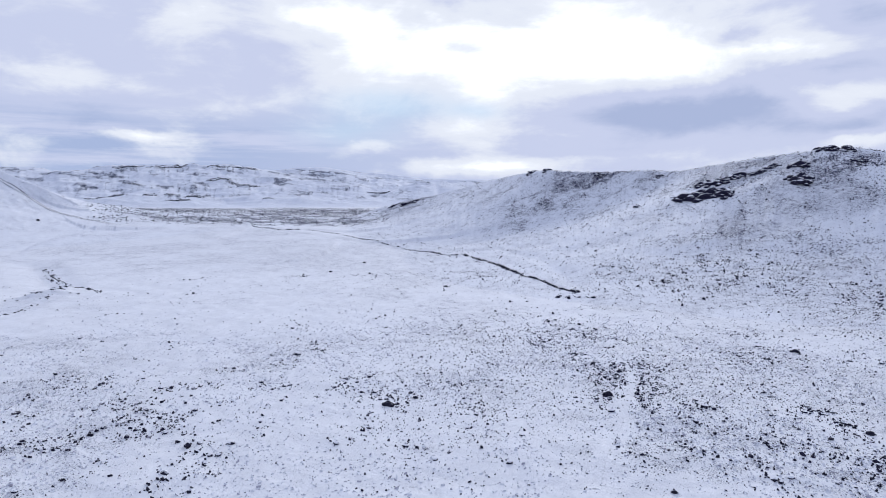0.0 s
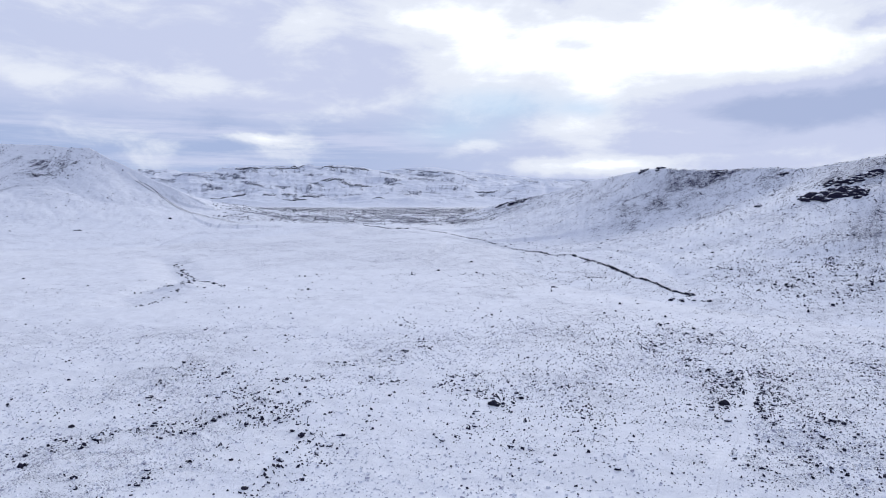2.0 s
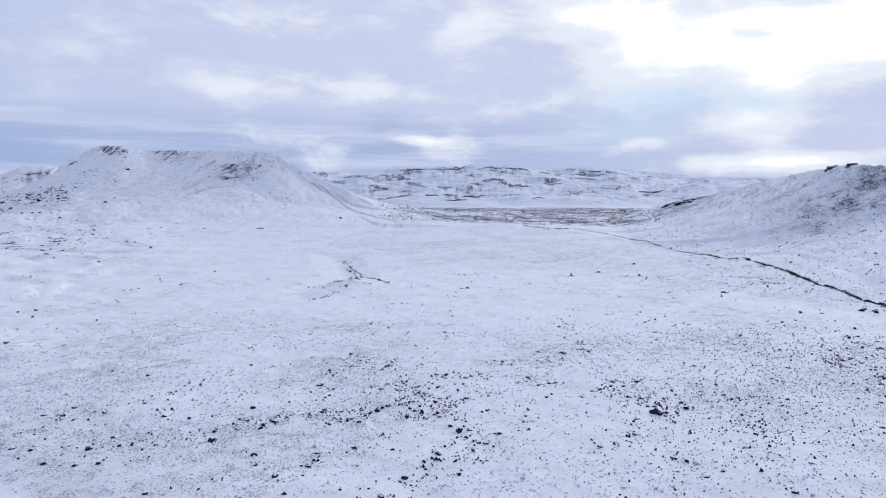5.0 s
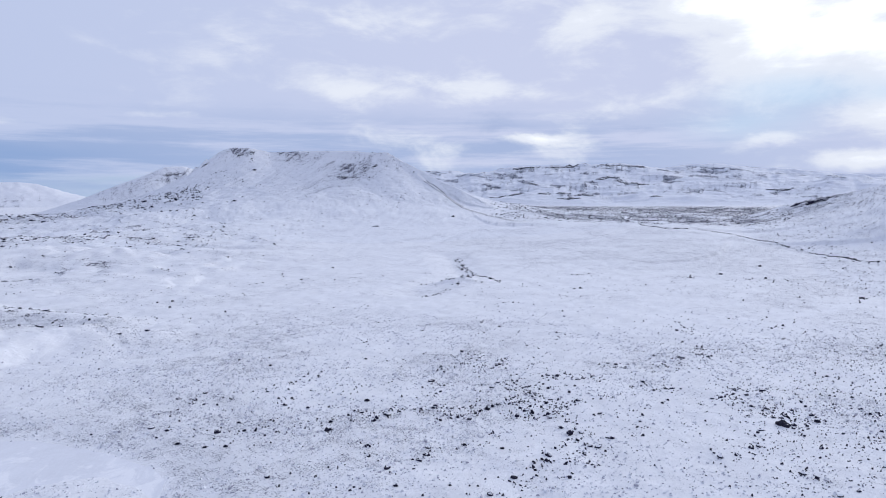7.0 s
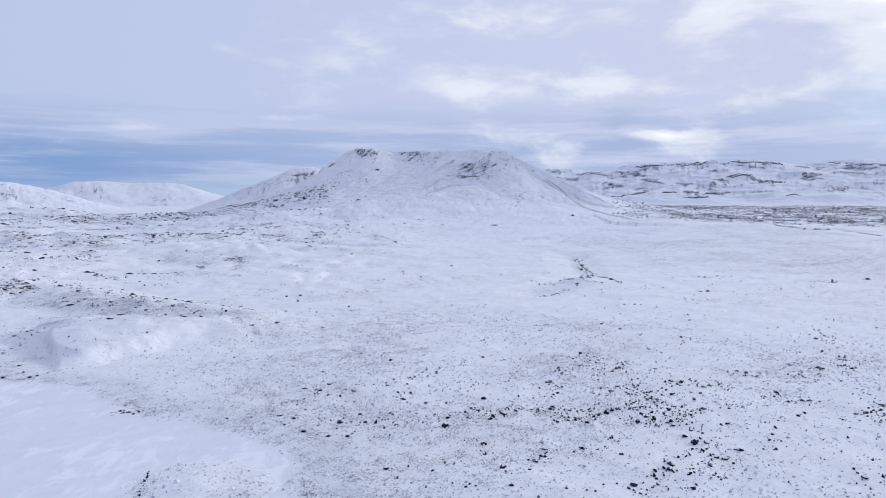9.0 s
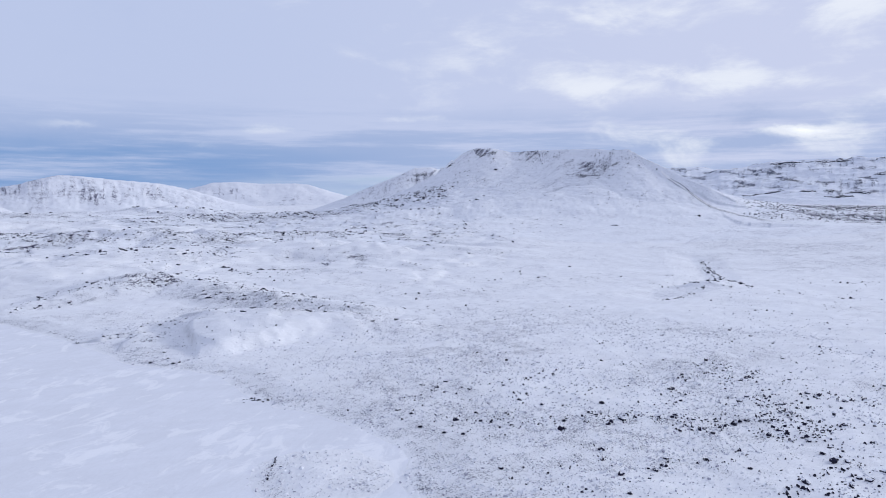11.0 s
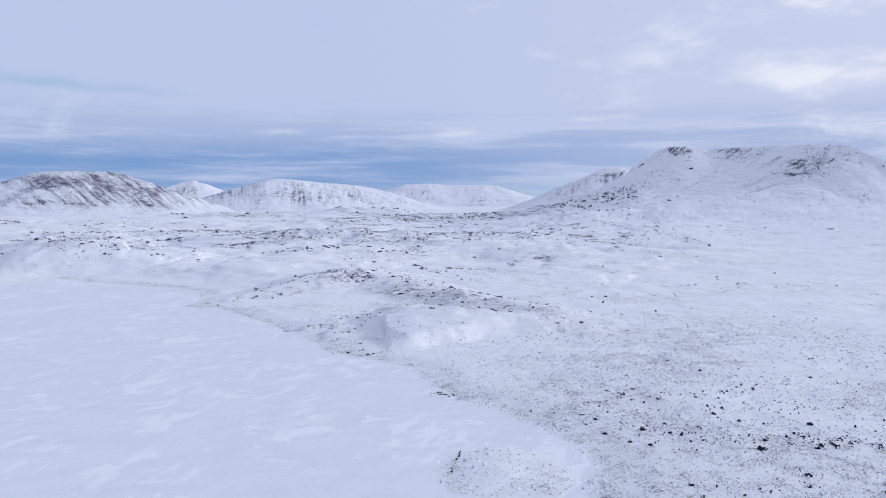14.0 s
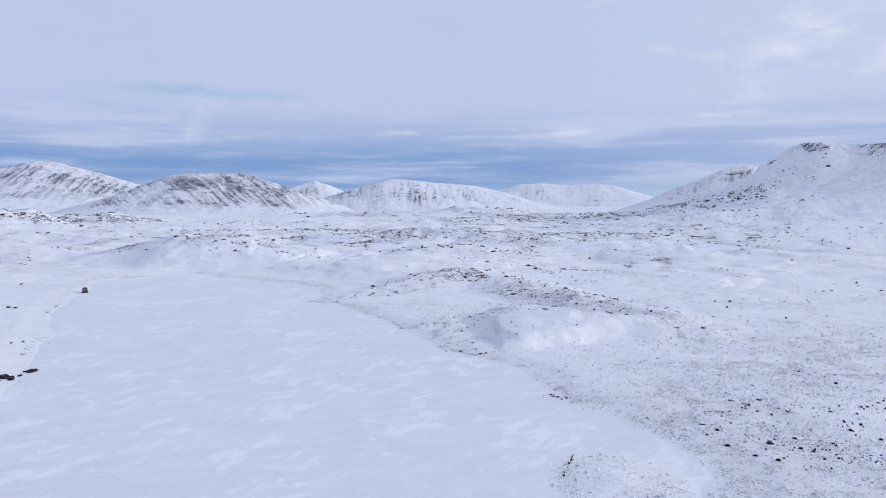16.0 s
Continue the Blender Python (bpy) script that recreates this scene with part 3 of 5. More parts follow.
# hills: crest line, foot width, profile, gullies, bareness, columns' step, mesh rows, material
HILLS = [
    dict(name="crater_hill", label="large snowy crater hill with gullied slopes", crest=crest(
        (60, 1180, -0.8), (58.2, 1150, -0.4), (55.7, 1110, 0.05), (53.9, 1080, 0.6), (52.1, 1050, 1.45), (50.6, 1030, 2.25), (48.6, 990, 3.75), (47.3, 975, 4.26),
        (45.9, 972, 4.27), (44.4, 975, 3.98), (41.5, 975, 4.1), (38, 955, 4.17), (36.4, 935, 4.03), (35.2, 915, 4.07), (34.1, 900, 3.43),
        (32.8, 885, 2.79), (31.2, 865, 1.93), (29.2, 840, 1.03), (27, 815, -0.09), (25.2, 790, -1.0)),
        # lines, lined_at: the shade of the flutes, painted as dark lines in the colour
        flare=[0.26] * 4 + [0.3, 0.38, 0.5, 0.64, 0.78, 0.9] + [1.0, 1.0, 0.9, 0.78, 0.7, 0.7, 0.8, 0.9, 1.0, 1.0], run=5.4, power=3.0, gully=2.2, cut=0.3, flute=0.9, grain=5.0, lines=0.95, lined_at=(41.3, 2.8), rim=0.28, fluted=(34.0, 37.5), dense=(780, 985), calm=60.0, lined=0.14, base=0.42, even=0.75, step=0.08, mat=SNOW_HILL,
        bare=[(37.2, 897, 1.9, 44, 0.95), (38.5, 868, 1.0, 14, 0.7), (39.4, 905, 1.2, 30, 0.4), (42.5, 955, 2.2, 35, 0.35), (46.6, 962, 0.9, 14, 0.6), (47.6, 962, 1.2, 18, 0.4), (36, 800, 2.5, 50, 0.25)]),
    dict(name="hill_shoulder", label="small snowy rock peak behind the crater hill", crest=crest(
        (57, 1600, 0.1), (56.1, 1590, 0.6), (53.7, 1560, 1.87), (52.1, 1540, 2.72), (50.8, 1540, 2.78), (47, 1560, 2.0)), run=2.6, power=1.3,
        gully=3.0, step=0.15, mat=SNOW_HILL, bare=[(51.3, 1500, 1.0, 50, 0.6), (55.0, 1500, 0.8, 40, 0.4)]),
    dict(name="scree_hill", label="long snowy hill with scree and dark lava outcrops", crest=crest(
        (7.2, 960, -0.9), (5, 900, -0.2), (3.2, 850, 0.22), (0.5, 790, 0.8), (-3.5, 700, 1.91), (-6.1, 620, 2.46), (-8.3, 580, 2.84), (-9.6, 560, 2.66), (-13.8, 540, 2.6),
        (-15.3, 530, 2.72), (-18.4, 510, 2.56), (-20.7, 490, 2.94), (-24, 460, 3.5), (-27, 445, 3.82), (-28.4, 440, 4.06), (-30.2, 440, 4.02), (-32, 440, 3.74),
        (-40, 440, 3.5), (-55, 440, 1.5)),
        flare=[0.7, 0.7, 0.7, 0.7, 0.66, 0.64, 0.62, 0.62, 0.62, 0.66, 0.74, 0.8, 0.84, 0.86, 0.86, 0.86, 0.86, 0.8, 0.8], run=4.0, power=1.7, gully=1.5, cut=0.6,
        flute=0.6, grain=3.6, lines=0.2, base=0.6, tuft=1.0, even=0.85, step=0.1, mat=SNOW_SCREE,
        bare=[(-8, 571, 3.0, 36, 0.5), (-14, 531, 7, 31, 0.62), (-25, 434, 7, 28, 0.6), (-31, 409, 7, 31, 0.45), (-22, 324, 9, 49, 0.2), (2, 818, 3, 42, 0.8),
              (-8, 521, 4, 42, 0.45), (-31, 261, 9, 35, 0.4), (-14, 453, 6, 28, 0.25)]),
    dict(name="far_range", label="distant snowy mountain range with dark rock bands", crest=crest(
        (36, 2500, 2.5), (31.4, 2500, 2.6), (30, 2480, 2.6), (29, 2450, 2.39), (25.7, 2400, 2.46), (24.5, 2300, 2.9), (22, 2280, 3.0), (20, 2280, 2.93), (17, 2250, 3.16),
        (15.6, 2250, 2.98), (14.4, 2300, 2.58), (11.5, 2400, 3.0), (9.6, 2400, 2.95), (6.9, 2400, 2.67), (3.5, 2400, 2.37), (0.8, 2400, 2.1),
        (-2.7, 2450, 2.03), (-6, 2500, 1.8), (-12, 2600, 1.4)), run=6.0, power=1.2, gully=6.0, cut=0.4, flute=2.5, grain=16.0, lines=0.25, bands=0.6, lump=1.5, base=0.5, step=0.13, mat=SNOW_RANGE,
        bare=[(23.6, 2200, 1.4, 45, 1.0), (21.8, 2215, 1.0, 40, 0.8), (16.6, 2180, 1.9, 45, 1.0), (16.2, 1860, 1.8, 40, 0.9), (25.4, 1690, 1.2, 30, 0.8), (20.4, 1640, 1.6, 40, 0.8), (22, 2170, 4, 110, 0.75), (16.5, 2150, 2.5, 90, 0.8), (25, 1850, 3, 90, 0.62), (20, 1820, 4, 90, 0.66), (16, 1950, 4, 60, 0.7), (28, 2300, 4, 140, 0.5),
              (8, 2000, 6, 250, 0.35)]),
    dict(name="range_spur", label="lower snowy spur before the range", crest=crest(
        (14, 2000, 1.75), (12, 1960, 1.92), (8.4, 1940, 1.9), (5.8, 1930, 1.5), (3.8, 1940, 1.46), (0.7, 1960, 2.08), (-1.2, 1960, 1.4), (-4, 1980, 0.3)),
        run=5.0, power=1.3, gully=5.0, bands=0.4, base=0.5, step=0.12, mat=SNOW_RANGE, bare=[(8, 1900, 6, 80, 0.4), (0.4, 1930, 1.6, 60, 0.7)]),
    dict(name="pale_mountain", label="distant broad snowy mountain with gullied face", crest=crest(
        (112, 2700, 0.6), (108, 2650, 1.2), (106.2, 2600, 1.75), (104.8, 2600, 2.7), (103.8, 2600, 2.92), (102.7, 2620, 2.83), (100.9, 2650, 2.31), (99.1, 2680, 1.69), (96.8, 2700, 1.25), (93, 2750, 0.3)),
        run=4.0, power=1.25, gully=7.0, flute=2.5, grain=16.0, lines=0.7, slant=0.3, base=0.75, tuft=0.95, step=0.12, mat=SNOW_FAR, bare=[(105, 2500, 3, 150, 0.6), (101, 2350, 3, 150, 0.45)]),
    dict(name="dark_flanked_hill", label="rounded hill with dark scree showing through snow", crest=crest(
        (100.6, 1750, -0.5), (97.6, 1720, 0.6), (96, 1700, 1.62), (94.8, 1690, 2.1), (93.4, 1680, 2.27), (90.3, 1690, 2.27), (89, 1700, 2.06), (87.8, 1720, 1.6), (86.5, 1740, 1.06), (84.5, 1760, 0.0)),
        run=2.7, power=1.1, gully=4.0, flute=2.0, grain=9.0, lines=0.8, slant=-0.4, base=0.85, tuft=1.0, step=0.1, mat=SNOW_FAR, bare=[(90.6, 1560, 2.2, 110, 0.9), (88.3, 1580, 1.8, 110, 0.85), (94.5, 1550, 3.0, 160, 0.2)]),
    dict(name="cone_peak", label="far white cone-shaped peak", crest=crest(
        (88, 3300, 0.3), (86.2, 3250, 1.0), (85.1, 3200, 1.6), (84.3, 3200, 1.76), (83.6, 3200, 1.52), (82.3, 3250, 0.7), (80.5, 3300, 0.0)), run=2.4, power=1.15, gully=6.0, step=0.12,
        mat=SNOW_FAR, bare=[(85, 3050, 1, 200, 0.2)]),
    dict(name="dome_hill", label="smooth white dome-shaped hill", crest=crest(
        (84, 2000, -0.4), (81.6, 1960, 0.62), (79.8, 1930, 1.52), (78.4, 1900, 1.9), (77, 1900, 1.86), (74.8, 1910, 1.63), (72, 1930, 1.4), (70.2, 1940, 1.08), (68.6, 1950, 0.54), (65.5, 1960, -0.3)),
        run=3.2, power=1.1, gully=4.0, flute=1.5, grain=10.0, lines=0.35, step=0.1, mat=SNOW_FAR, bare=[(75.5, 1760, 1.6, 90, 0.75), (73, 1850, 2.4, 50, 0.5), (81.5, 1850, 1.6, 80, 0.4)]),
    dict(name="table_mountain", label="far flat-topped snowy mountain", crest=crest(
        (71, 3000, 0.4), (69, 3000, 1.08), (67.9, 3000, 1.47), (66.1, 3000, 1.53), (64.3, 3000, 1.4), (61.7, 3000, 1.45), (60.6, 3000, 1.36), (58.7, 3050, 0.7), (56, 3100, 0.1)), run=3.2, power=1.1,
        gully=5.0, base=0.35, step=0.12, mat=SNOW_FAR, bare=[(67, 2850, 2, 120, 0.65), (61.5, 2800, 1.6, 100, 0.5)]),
]
KNOLLS = [
    dict(label="small tent-shaped snow mound by a ravine", crest=crest((30.8, 272, -6.8), (29.5, 285, -6.0), (28.3, 296, -5.85), (26.5, 304, -6.2)), width=15, bare=0.25, patch=[(27.8, 290, 0.9, 7, 0.5)]),
    dict(label="rocky brown knoll dusted with snow", crest=crest((83, 520, -3.0), (80, 510, -2.35), (76.5, 500, -2.05), (72.5, 495, -2.0), (69, 500, -2.2), (66, 520, -2.8)), width=75, bare=0.66),
    dict(label="small snowy knoll with dark stones", crest=crest((76.0, 400, -4.6), (74.5, 398, -4.15), (71.5, 395, -4.15), (69, 400, -4.7)), width=34, bare=0.5),
    dict(label="low rocky spine strewn with dark lava", crest=crest((84, 238, -7.75), (79.3, 252, -6.95), (75.3, 268, -5.85), (72.5, 280, -5.3), (70.6, 280, -5.5), (68.5, 262, -6.2), (66, 242, -6.8), (61, 217, -7.65), (56.5, 202, -8.35)), width=(10, 16, 24, 30, 28, 24, 22, 18, 14), bare=0.5, rim=0.12, patch=[(70.8, 268, 2.4, 18, 0.32), (73.8, 272, 2.4, 12, 0.25)]),
    dict(label="snowy headland with steep drifted bank", crest=crest((75.4, 178, -10.6), (72.5, 184, -9.5), (68.3, 186, -8.3), (64, 180, -8.4), (58, 180, -8.7), (54, 180, -9.5)), width=(12, 20, 21, 19, 17, 13), bare=0.4, patch=[(72.8, 178, 2.2, 15, 0.7), (71.5, 157, 2.0, 6, 0.5)]),
    dict(label="smooth snowy knoll above the lake", crest=crest((96, 420, -2.9), (93.5, 410, -2.3), (91, 405, -2.35), (88.5, 395, -3.2), (86, 380, -4.6)), width=(50, 58, 58, 50, 40), bare=0.5, patch=[(91, 382, 4.5, 18, 0.6), (88.6, 388, 1.6, 25, 0.5)]),
    dict(label="low stony plateau under the crater hill", crest=crest((72, 870, -1.2), (66, 890, -0.9), (60, 900, -0.78), (55, 890, -0.8), (52.5, 880, -0.95), (51, 870, -1.6)), width=70, bare=0.5, rim=0.3),
    dict(label="dark rocky mound in the snow", crest=crest((103, 900, -1.3), (101.2, 900, -0.8), (99.5, 910, -0.75), (97.6, 930, -1.2)), width=70, bare=0.8),
    dict(label="dark rocky mound in the snow", crest=crest((112, 860, -1.0), (107, 860, -0.6), (105.2, 860, -0.55), (103.6, 870, -1.2)), width=75, bare=0.8),
    dict(label="low stony hummock under thin snow", crest=crest((90, 1050, -1.2), (85, 1080, -0.8), (80, 1100, -0.75), (76, 1120, -0.9)), width=110, bare=0.6),
    dict(label="snow hummock with bare edges", crest=crest((76, 1300, -0.7), (72, 1300, -0.3), (69, 1280, -0.45), (65, 1250, -0.9)), width=150, bare=0.55),
    dict(label="low stony rise with thin snow", crest=crest((92, 640, -2.9), (87, 640, -2.2), (83, 630, -2.15), (79, 620, -2.4)), width=70, bare=0.6),
    dict(label="low stony rise with thin snow", crest=crest((66, 520, -2.6), (62, 530, -2.35), (57, 540, -2.5), (52, 520, -3.0)), width=60, bare=0.35),
]


for hill in HILLS:
    tops = hill["crest"]
    hill["low"] = land(tops[:, 0], tops[:, 1]).mean()
    hill["width"] = (25 + hill["run"] * np.maximum(tops[:, 2] - land(tops[:, 0], tops[:, 1]), 0)) * np.array(hill.get("flare", [1.0] * len(tops)))


def flank_lines(hill, x, y, off):
    """Ways along and down a hillside, the down way slanted as its gullies run."""
    az, r = bearing(x, y)
    reach = np.hypot(hill["crest"][:, 0], hill["crest"][:, 1]).mean()
    slant = np.interp(az, (33.5, 36, 40, 48), (-0.35, 0.1, 0.6, 0.75)) if hill["name"] == "crater_hill" else hill.get("slant", 0.0)
    return np.radians(-az) * reach + slant * off


def groove_noise(hill, seed, x, y, off):
    w = hill.get("grain", 1.0)
    return fbm(flank_lines(hill, x, y, off) / w + 0.6 * fbm(x / 40, y / 40, seed + 21, 2), off / (w * 26), seed + 3, 2)


def grooves(hill, seed):
    """How dark the grooves down a hillside are: gritty streaks, on the crater hill painted groove shade."""
    def lines(x, y):
        k, top, along, off = ridge(x, y, hill["crest"], hill["width"], hill["power"], hill["low"])
        uneven = 0.45 + 0.55 * smooth(fbm(x / 60, y / 60, seed + 27, 3), -0.3, 0.3)
        if "lined_at" in hill:
            uneven = uneven * (0.4 + 0.8 * np.exp(-(((bearing(x, y)[0] - hill["lined_at"][0]) / hill["lined_at"][1]) ** 2)))
        return hill["lines"] * (1 - smooth(np.abs(groove_noise(hill, seed, x, y, off)), 0.0, 0.15)) * uneven * smooth(k, 0.03, 0.22)
    return lines if hill.get("lines") else None


def hill_height(hill, seed):
    g = hill["gully"]

    def height(x, y, base=None):
        base = land(x, y) if base is None else base
        k, top, along, off = ridge(x, y, hill["crest"], hill["width"], hill["power"], hill["low"])
        lift = k * (top - base)
        flank = np.clip(off / 25, 0, 1) * smooth(lift, 0.5, 8) * np.clip((top - base) / hill.get("calm", 1.0), 0.0, 1.0) ** 2
        s = flank_lines(hill, x, y, off)
        cut = fbm(s / (g * 4.5), off / (g * 22), seed, 4)
        flute = hill.get("flute", 0.0) * (np.abs(groove_noise(hill, seed, x, y, off)) - 0.25) * flank * smooth(k, 0.04, 0.25) * (smooth(bearing(x, y)[0], *hill["fluted"]) if "fluted" in hill else 1.0)
        step = fbm(s / (g * 20), lift / (g * 2.0), seed + 7, 3) * hill.get("bands", 0.0) * 2.0
        lumps = fbm(x / (g * 16), y / (g * 16), seed + 5, 5)
        fine = fbm(x / (g * 2.5), y / (g * 2.5), seed + 6, 3)
        z = base + lift + g * flank * (hill.get("cut", 0.25) * cut * smooth(k, 0.08, 0.45) + hill.get("lump", 0.7) * lumps + step) + g * 0.22 * smooth(lift, 0.5, 8) * (lumps + fine) + flute + 0.4 * smooth(lift, 0.02, 0.6) - 0.06
        return np.where(lift > 0.03, z, base - 0.4), lift > 0.03
    return height


def hill_bare(hill, seed):
    g, even = hill["gully"], hill.get("even", 0.0)

    def bare(x, y, z):
        k, top, along, off = ridge(x, y, hill["crest"], hill["width"], hill["power"], hill["low"])
        s = flank_lines(hill, x, y, off)
        streaks = smooth(fbm(s / (g * 1.2), off / (g * 20), seed + 9, 3), -0.3, 0.4)
        lumps = smooth(fbm(x / (g * 16), y / (g * 16), seed + 11, 4), -0.2, 0.4)
        bands = smooth(fbm(s / (g * 11), (z + 0.1 * s) / (g * 2.0), seed + 13, 6, 0.68), 0.13, 0.36) * hill.get("bands", 0.0)
        slope = smooth(k, 0.03, 0.25)
        upper = hill.get("lined", 0.0) * streaks * smooth(k, 0.18, 0.5)
        upper = upper + hill.get("rim", 0.0) * np.exp(-((off / 13) ** 2)) * (0.2 + 0.8 * lumps) * smooth(bearing(x, y)[0], 34, 36.5)
        return np.clip(hill.get("base", 0.62) * slope * (0.45 + 0.35 * lumps + 0.35 * (even * 0.5 + (1 - even) * streaks)) + bands * slope + upper + (1 - slope) * plain_bare(x, y, z)
                       + patches(x, y, hill["bare"]) * (even * (0.35 + 0.4 * lumps) + (1 - even) * (0.15 + 0.75 * streaks * (0.5 + 0.5 * lumps))), 0, 1.0)
    return bare


def span(hill, step):
    az, r = bearing(hill["crest"][:, 0], hill["crest"][:, 1])
    w = np.max(hill["width"])
    reach = np.degrees(np.arcsin(min(0.9, w / r.min())))
    return np.arange(max(az.min() - reach, -60), min(az.max() + reach, 125), step), max(r.min() - w, 120), r.max() + w * 0.7


for number, hill in enumerate(HILLS):
    cols, near, far = span(hill, hill["step"])
    rings = np.linspace(near, far, int(min(260, (far - near) / (near * 0.004))))
    if "dense" in hill:
        a, b = hill["dense"]
        rings = np.concatenate([np.linspace(near, a, 70)[:-1], np.linspace(a, b, 150)[:-1], np.linspace(b, far, 36)])
    slab(hill["name"], cols, rings, hill_height(hill, 60 + 13 * number), hill["mat"], hill["label"], "hill", tuft=hill_tuft(hill.get("tuft", 0.55), lambda x, y: ridge(x, y, hill["crest"], hill["width"], hill["power"])[0], grooves(hill, 60 + 13 * number)), bare=hill_bare(hill, 60 + 13 * number))


def knoll_form(x, y, hill):
    k = ridge(x, y, hill["crest"], hill["width"], 1.0)
    return smooth(k[0], 0.0, 1.0), k[1]


def knoll_height(hill, seed):
    def height(x, y, base=None):
        base = land(x, y) if base is None else base
        k, top = knoll_form(x, y, hill)
        lift = k * np.maximum(top - base, 0)
        z = base + lift * (0.95 + 0.3 * fbm(x / 17, y / 17, seed, 4)) + 0.5 * k * fbm(x / 5, y / 5, seed + 1, 3) - 0.05
        return np.where(lift > 0.04, z, base - 0.3), lift > 0.04
    return height


def knoll_bare(hill, seed):
    def bare(x, y, z):
        k, _ = knoll_form(x, y, hill)
        lumps = smooth(fbm(x / 20, y / 20, seed + 3, 4), -0.25, 0.4)
        s = smooth(k, 0.05, 0.4)
        return np.clip((1 - s) * plain_bare(x, y, z) + 0.5 * s * scarps(x, y)[1] + s * (0.12 + hill["bare"] * ((0.22 + 0.5 * lumps) * (0.4 + 2.4 * k * (1 - k)) + 0.3 * lumps * smooth(k, 0.72, 0.95)) + hill.get("rim", 0.0) * (0.3 + 0.7 * lumps) * smooth(k, 0.62, 0.9)
                            + patches(x, y, hill.get("patch", [])) * (0.4 + 0.6 * lumps)) * (1 - patches(x, y, CLEAN)), 0, 1)
    return bare


for number, hill in enumerate(KNOLLS):
    cols, near, far = span(hill, 0.2)
    slab("knoll", cols, np.linspace(near, far, 90), knoll_height(hill, 300 + 7 * number), SNOW if far < 335 else SNOW_HILL, hill["label"], "hill", tuft=hill_tuft(0.95, lambda x, y: knoll_form(x, y, hill)[0]), bare=knoll_bare(hill, 300 + 7 * number))


def surface(x, y):
    """The height of the land with its hills."""
    z = base = land(x, y)
    for number, hill in enumerate(HILLS):
        top, there = hill_height(hill, 60 + 13 * number)(x, y, base)
        z = np.maximum(z, np.where(there, top, -99))
    for number, hill in enumerate(KNOLLS):
        top, there = knoll_height(hill, 300 + 7 * number)(x, y, base)
        z = np.maximum(z, np.where(there, top, -99))
    return z


def spot(az, r, sink=0.0):
    """The point of the land at a bearing and distance."""
    x, y = plan(np.array([float(az)]), np.array([float(r)]))
    return Vector((x[0], y[0], surface(x, y)[0] - sink))


# ---- stones ----
rng = np.random.RandomState(21)
TURN = (1 + math.sqrt(5)) / 2
ICO_V = np.array([(-1, TURN, 0), (1, TURN, 0), (-1, -TURN, 0), (1, -TURN, 0), (0, -1, TURN), (0, 1, TURN),
                  (0, -1, -TURN), (0, 1, -TURN), (TURN, 0, -1), (TURN, 0, 1), (-TURN, 0, -1), (-TURN, 0, 1)]) / math.hypot(1, TURN)
ICO_F = np.array([(0, 11, 5), (0, 5, 1), (0, 1, 7), (0, 7, 10), (0, 10, 11), (1, 5, 9), (5, 11, 4), (11, 10, 2), (10, 7, 6), (7, 1, 8),
                  (3, 9, 4), (3, 4, 2), (3, 2, 6), (3, 6, 8), (3, 8, 9), (4, 9, 5), (2, 4, 11), (6, 2, 10), (8, 6, 7), (9, 8, 1)])


# the buried underside of a stone is left open
ICO_F = ICO_F[ICO_V[ICO_F][:, :, 2].mean(1) > -0.6]


def heap(name, x, y, size, mat, label, category, flat=0.6, kind="stuff", long=1.6):
    """Many angular stones in one mesh, half sunk where they lie."""
    z = surface(x, y)
    count = len(x)
    shape = ICO_V[None] * (1 + 0.35 * rng.uniform(-1, 1, (count, 12, 1)))
    shape = shape * np.stack([rng.uniform(1, long, count), rng.uniform(0.6, 1, count), rng.uniform(0.55, 1.2, count) * flat], -1)[:, None] * size[:, None, None] * 0.5
    turn = rng.uniform(0, 2 * math.pi, count)
    c, s = np.cos(turn)[:, None], np.sin(turn)[:, None]
    lean = rng.uniform(-0.35, 0.35, (count, 1))
    px, py, pz = shape[..., 0], shape[..., 1], shape[..., 2] + lean * shape[..., 0]
    points = np.stack([x[:, None] + c * px - s * py, y[:, None] + s * px + c * py, z[:, None] + pz + 0.10 * size[:, None]], -1)
    faces = (ICO_F[None] + 12 * np.arange(count)[:, None, None]).reshape(-1, 3)
    return tagged(new(name, mesh_from(name, points.reshape(-1, 3), faces, mat)), label, category, kind=kind)


SHARD_F = np.array([(0, 1, 5), (1, 6, 5), (1, 2, 6), (2, 3, 6), (3, 5, 6), (3, 4, 5), (4, 0, 5)])


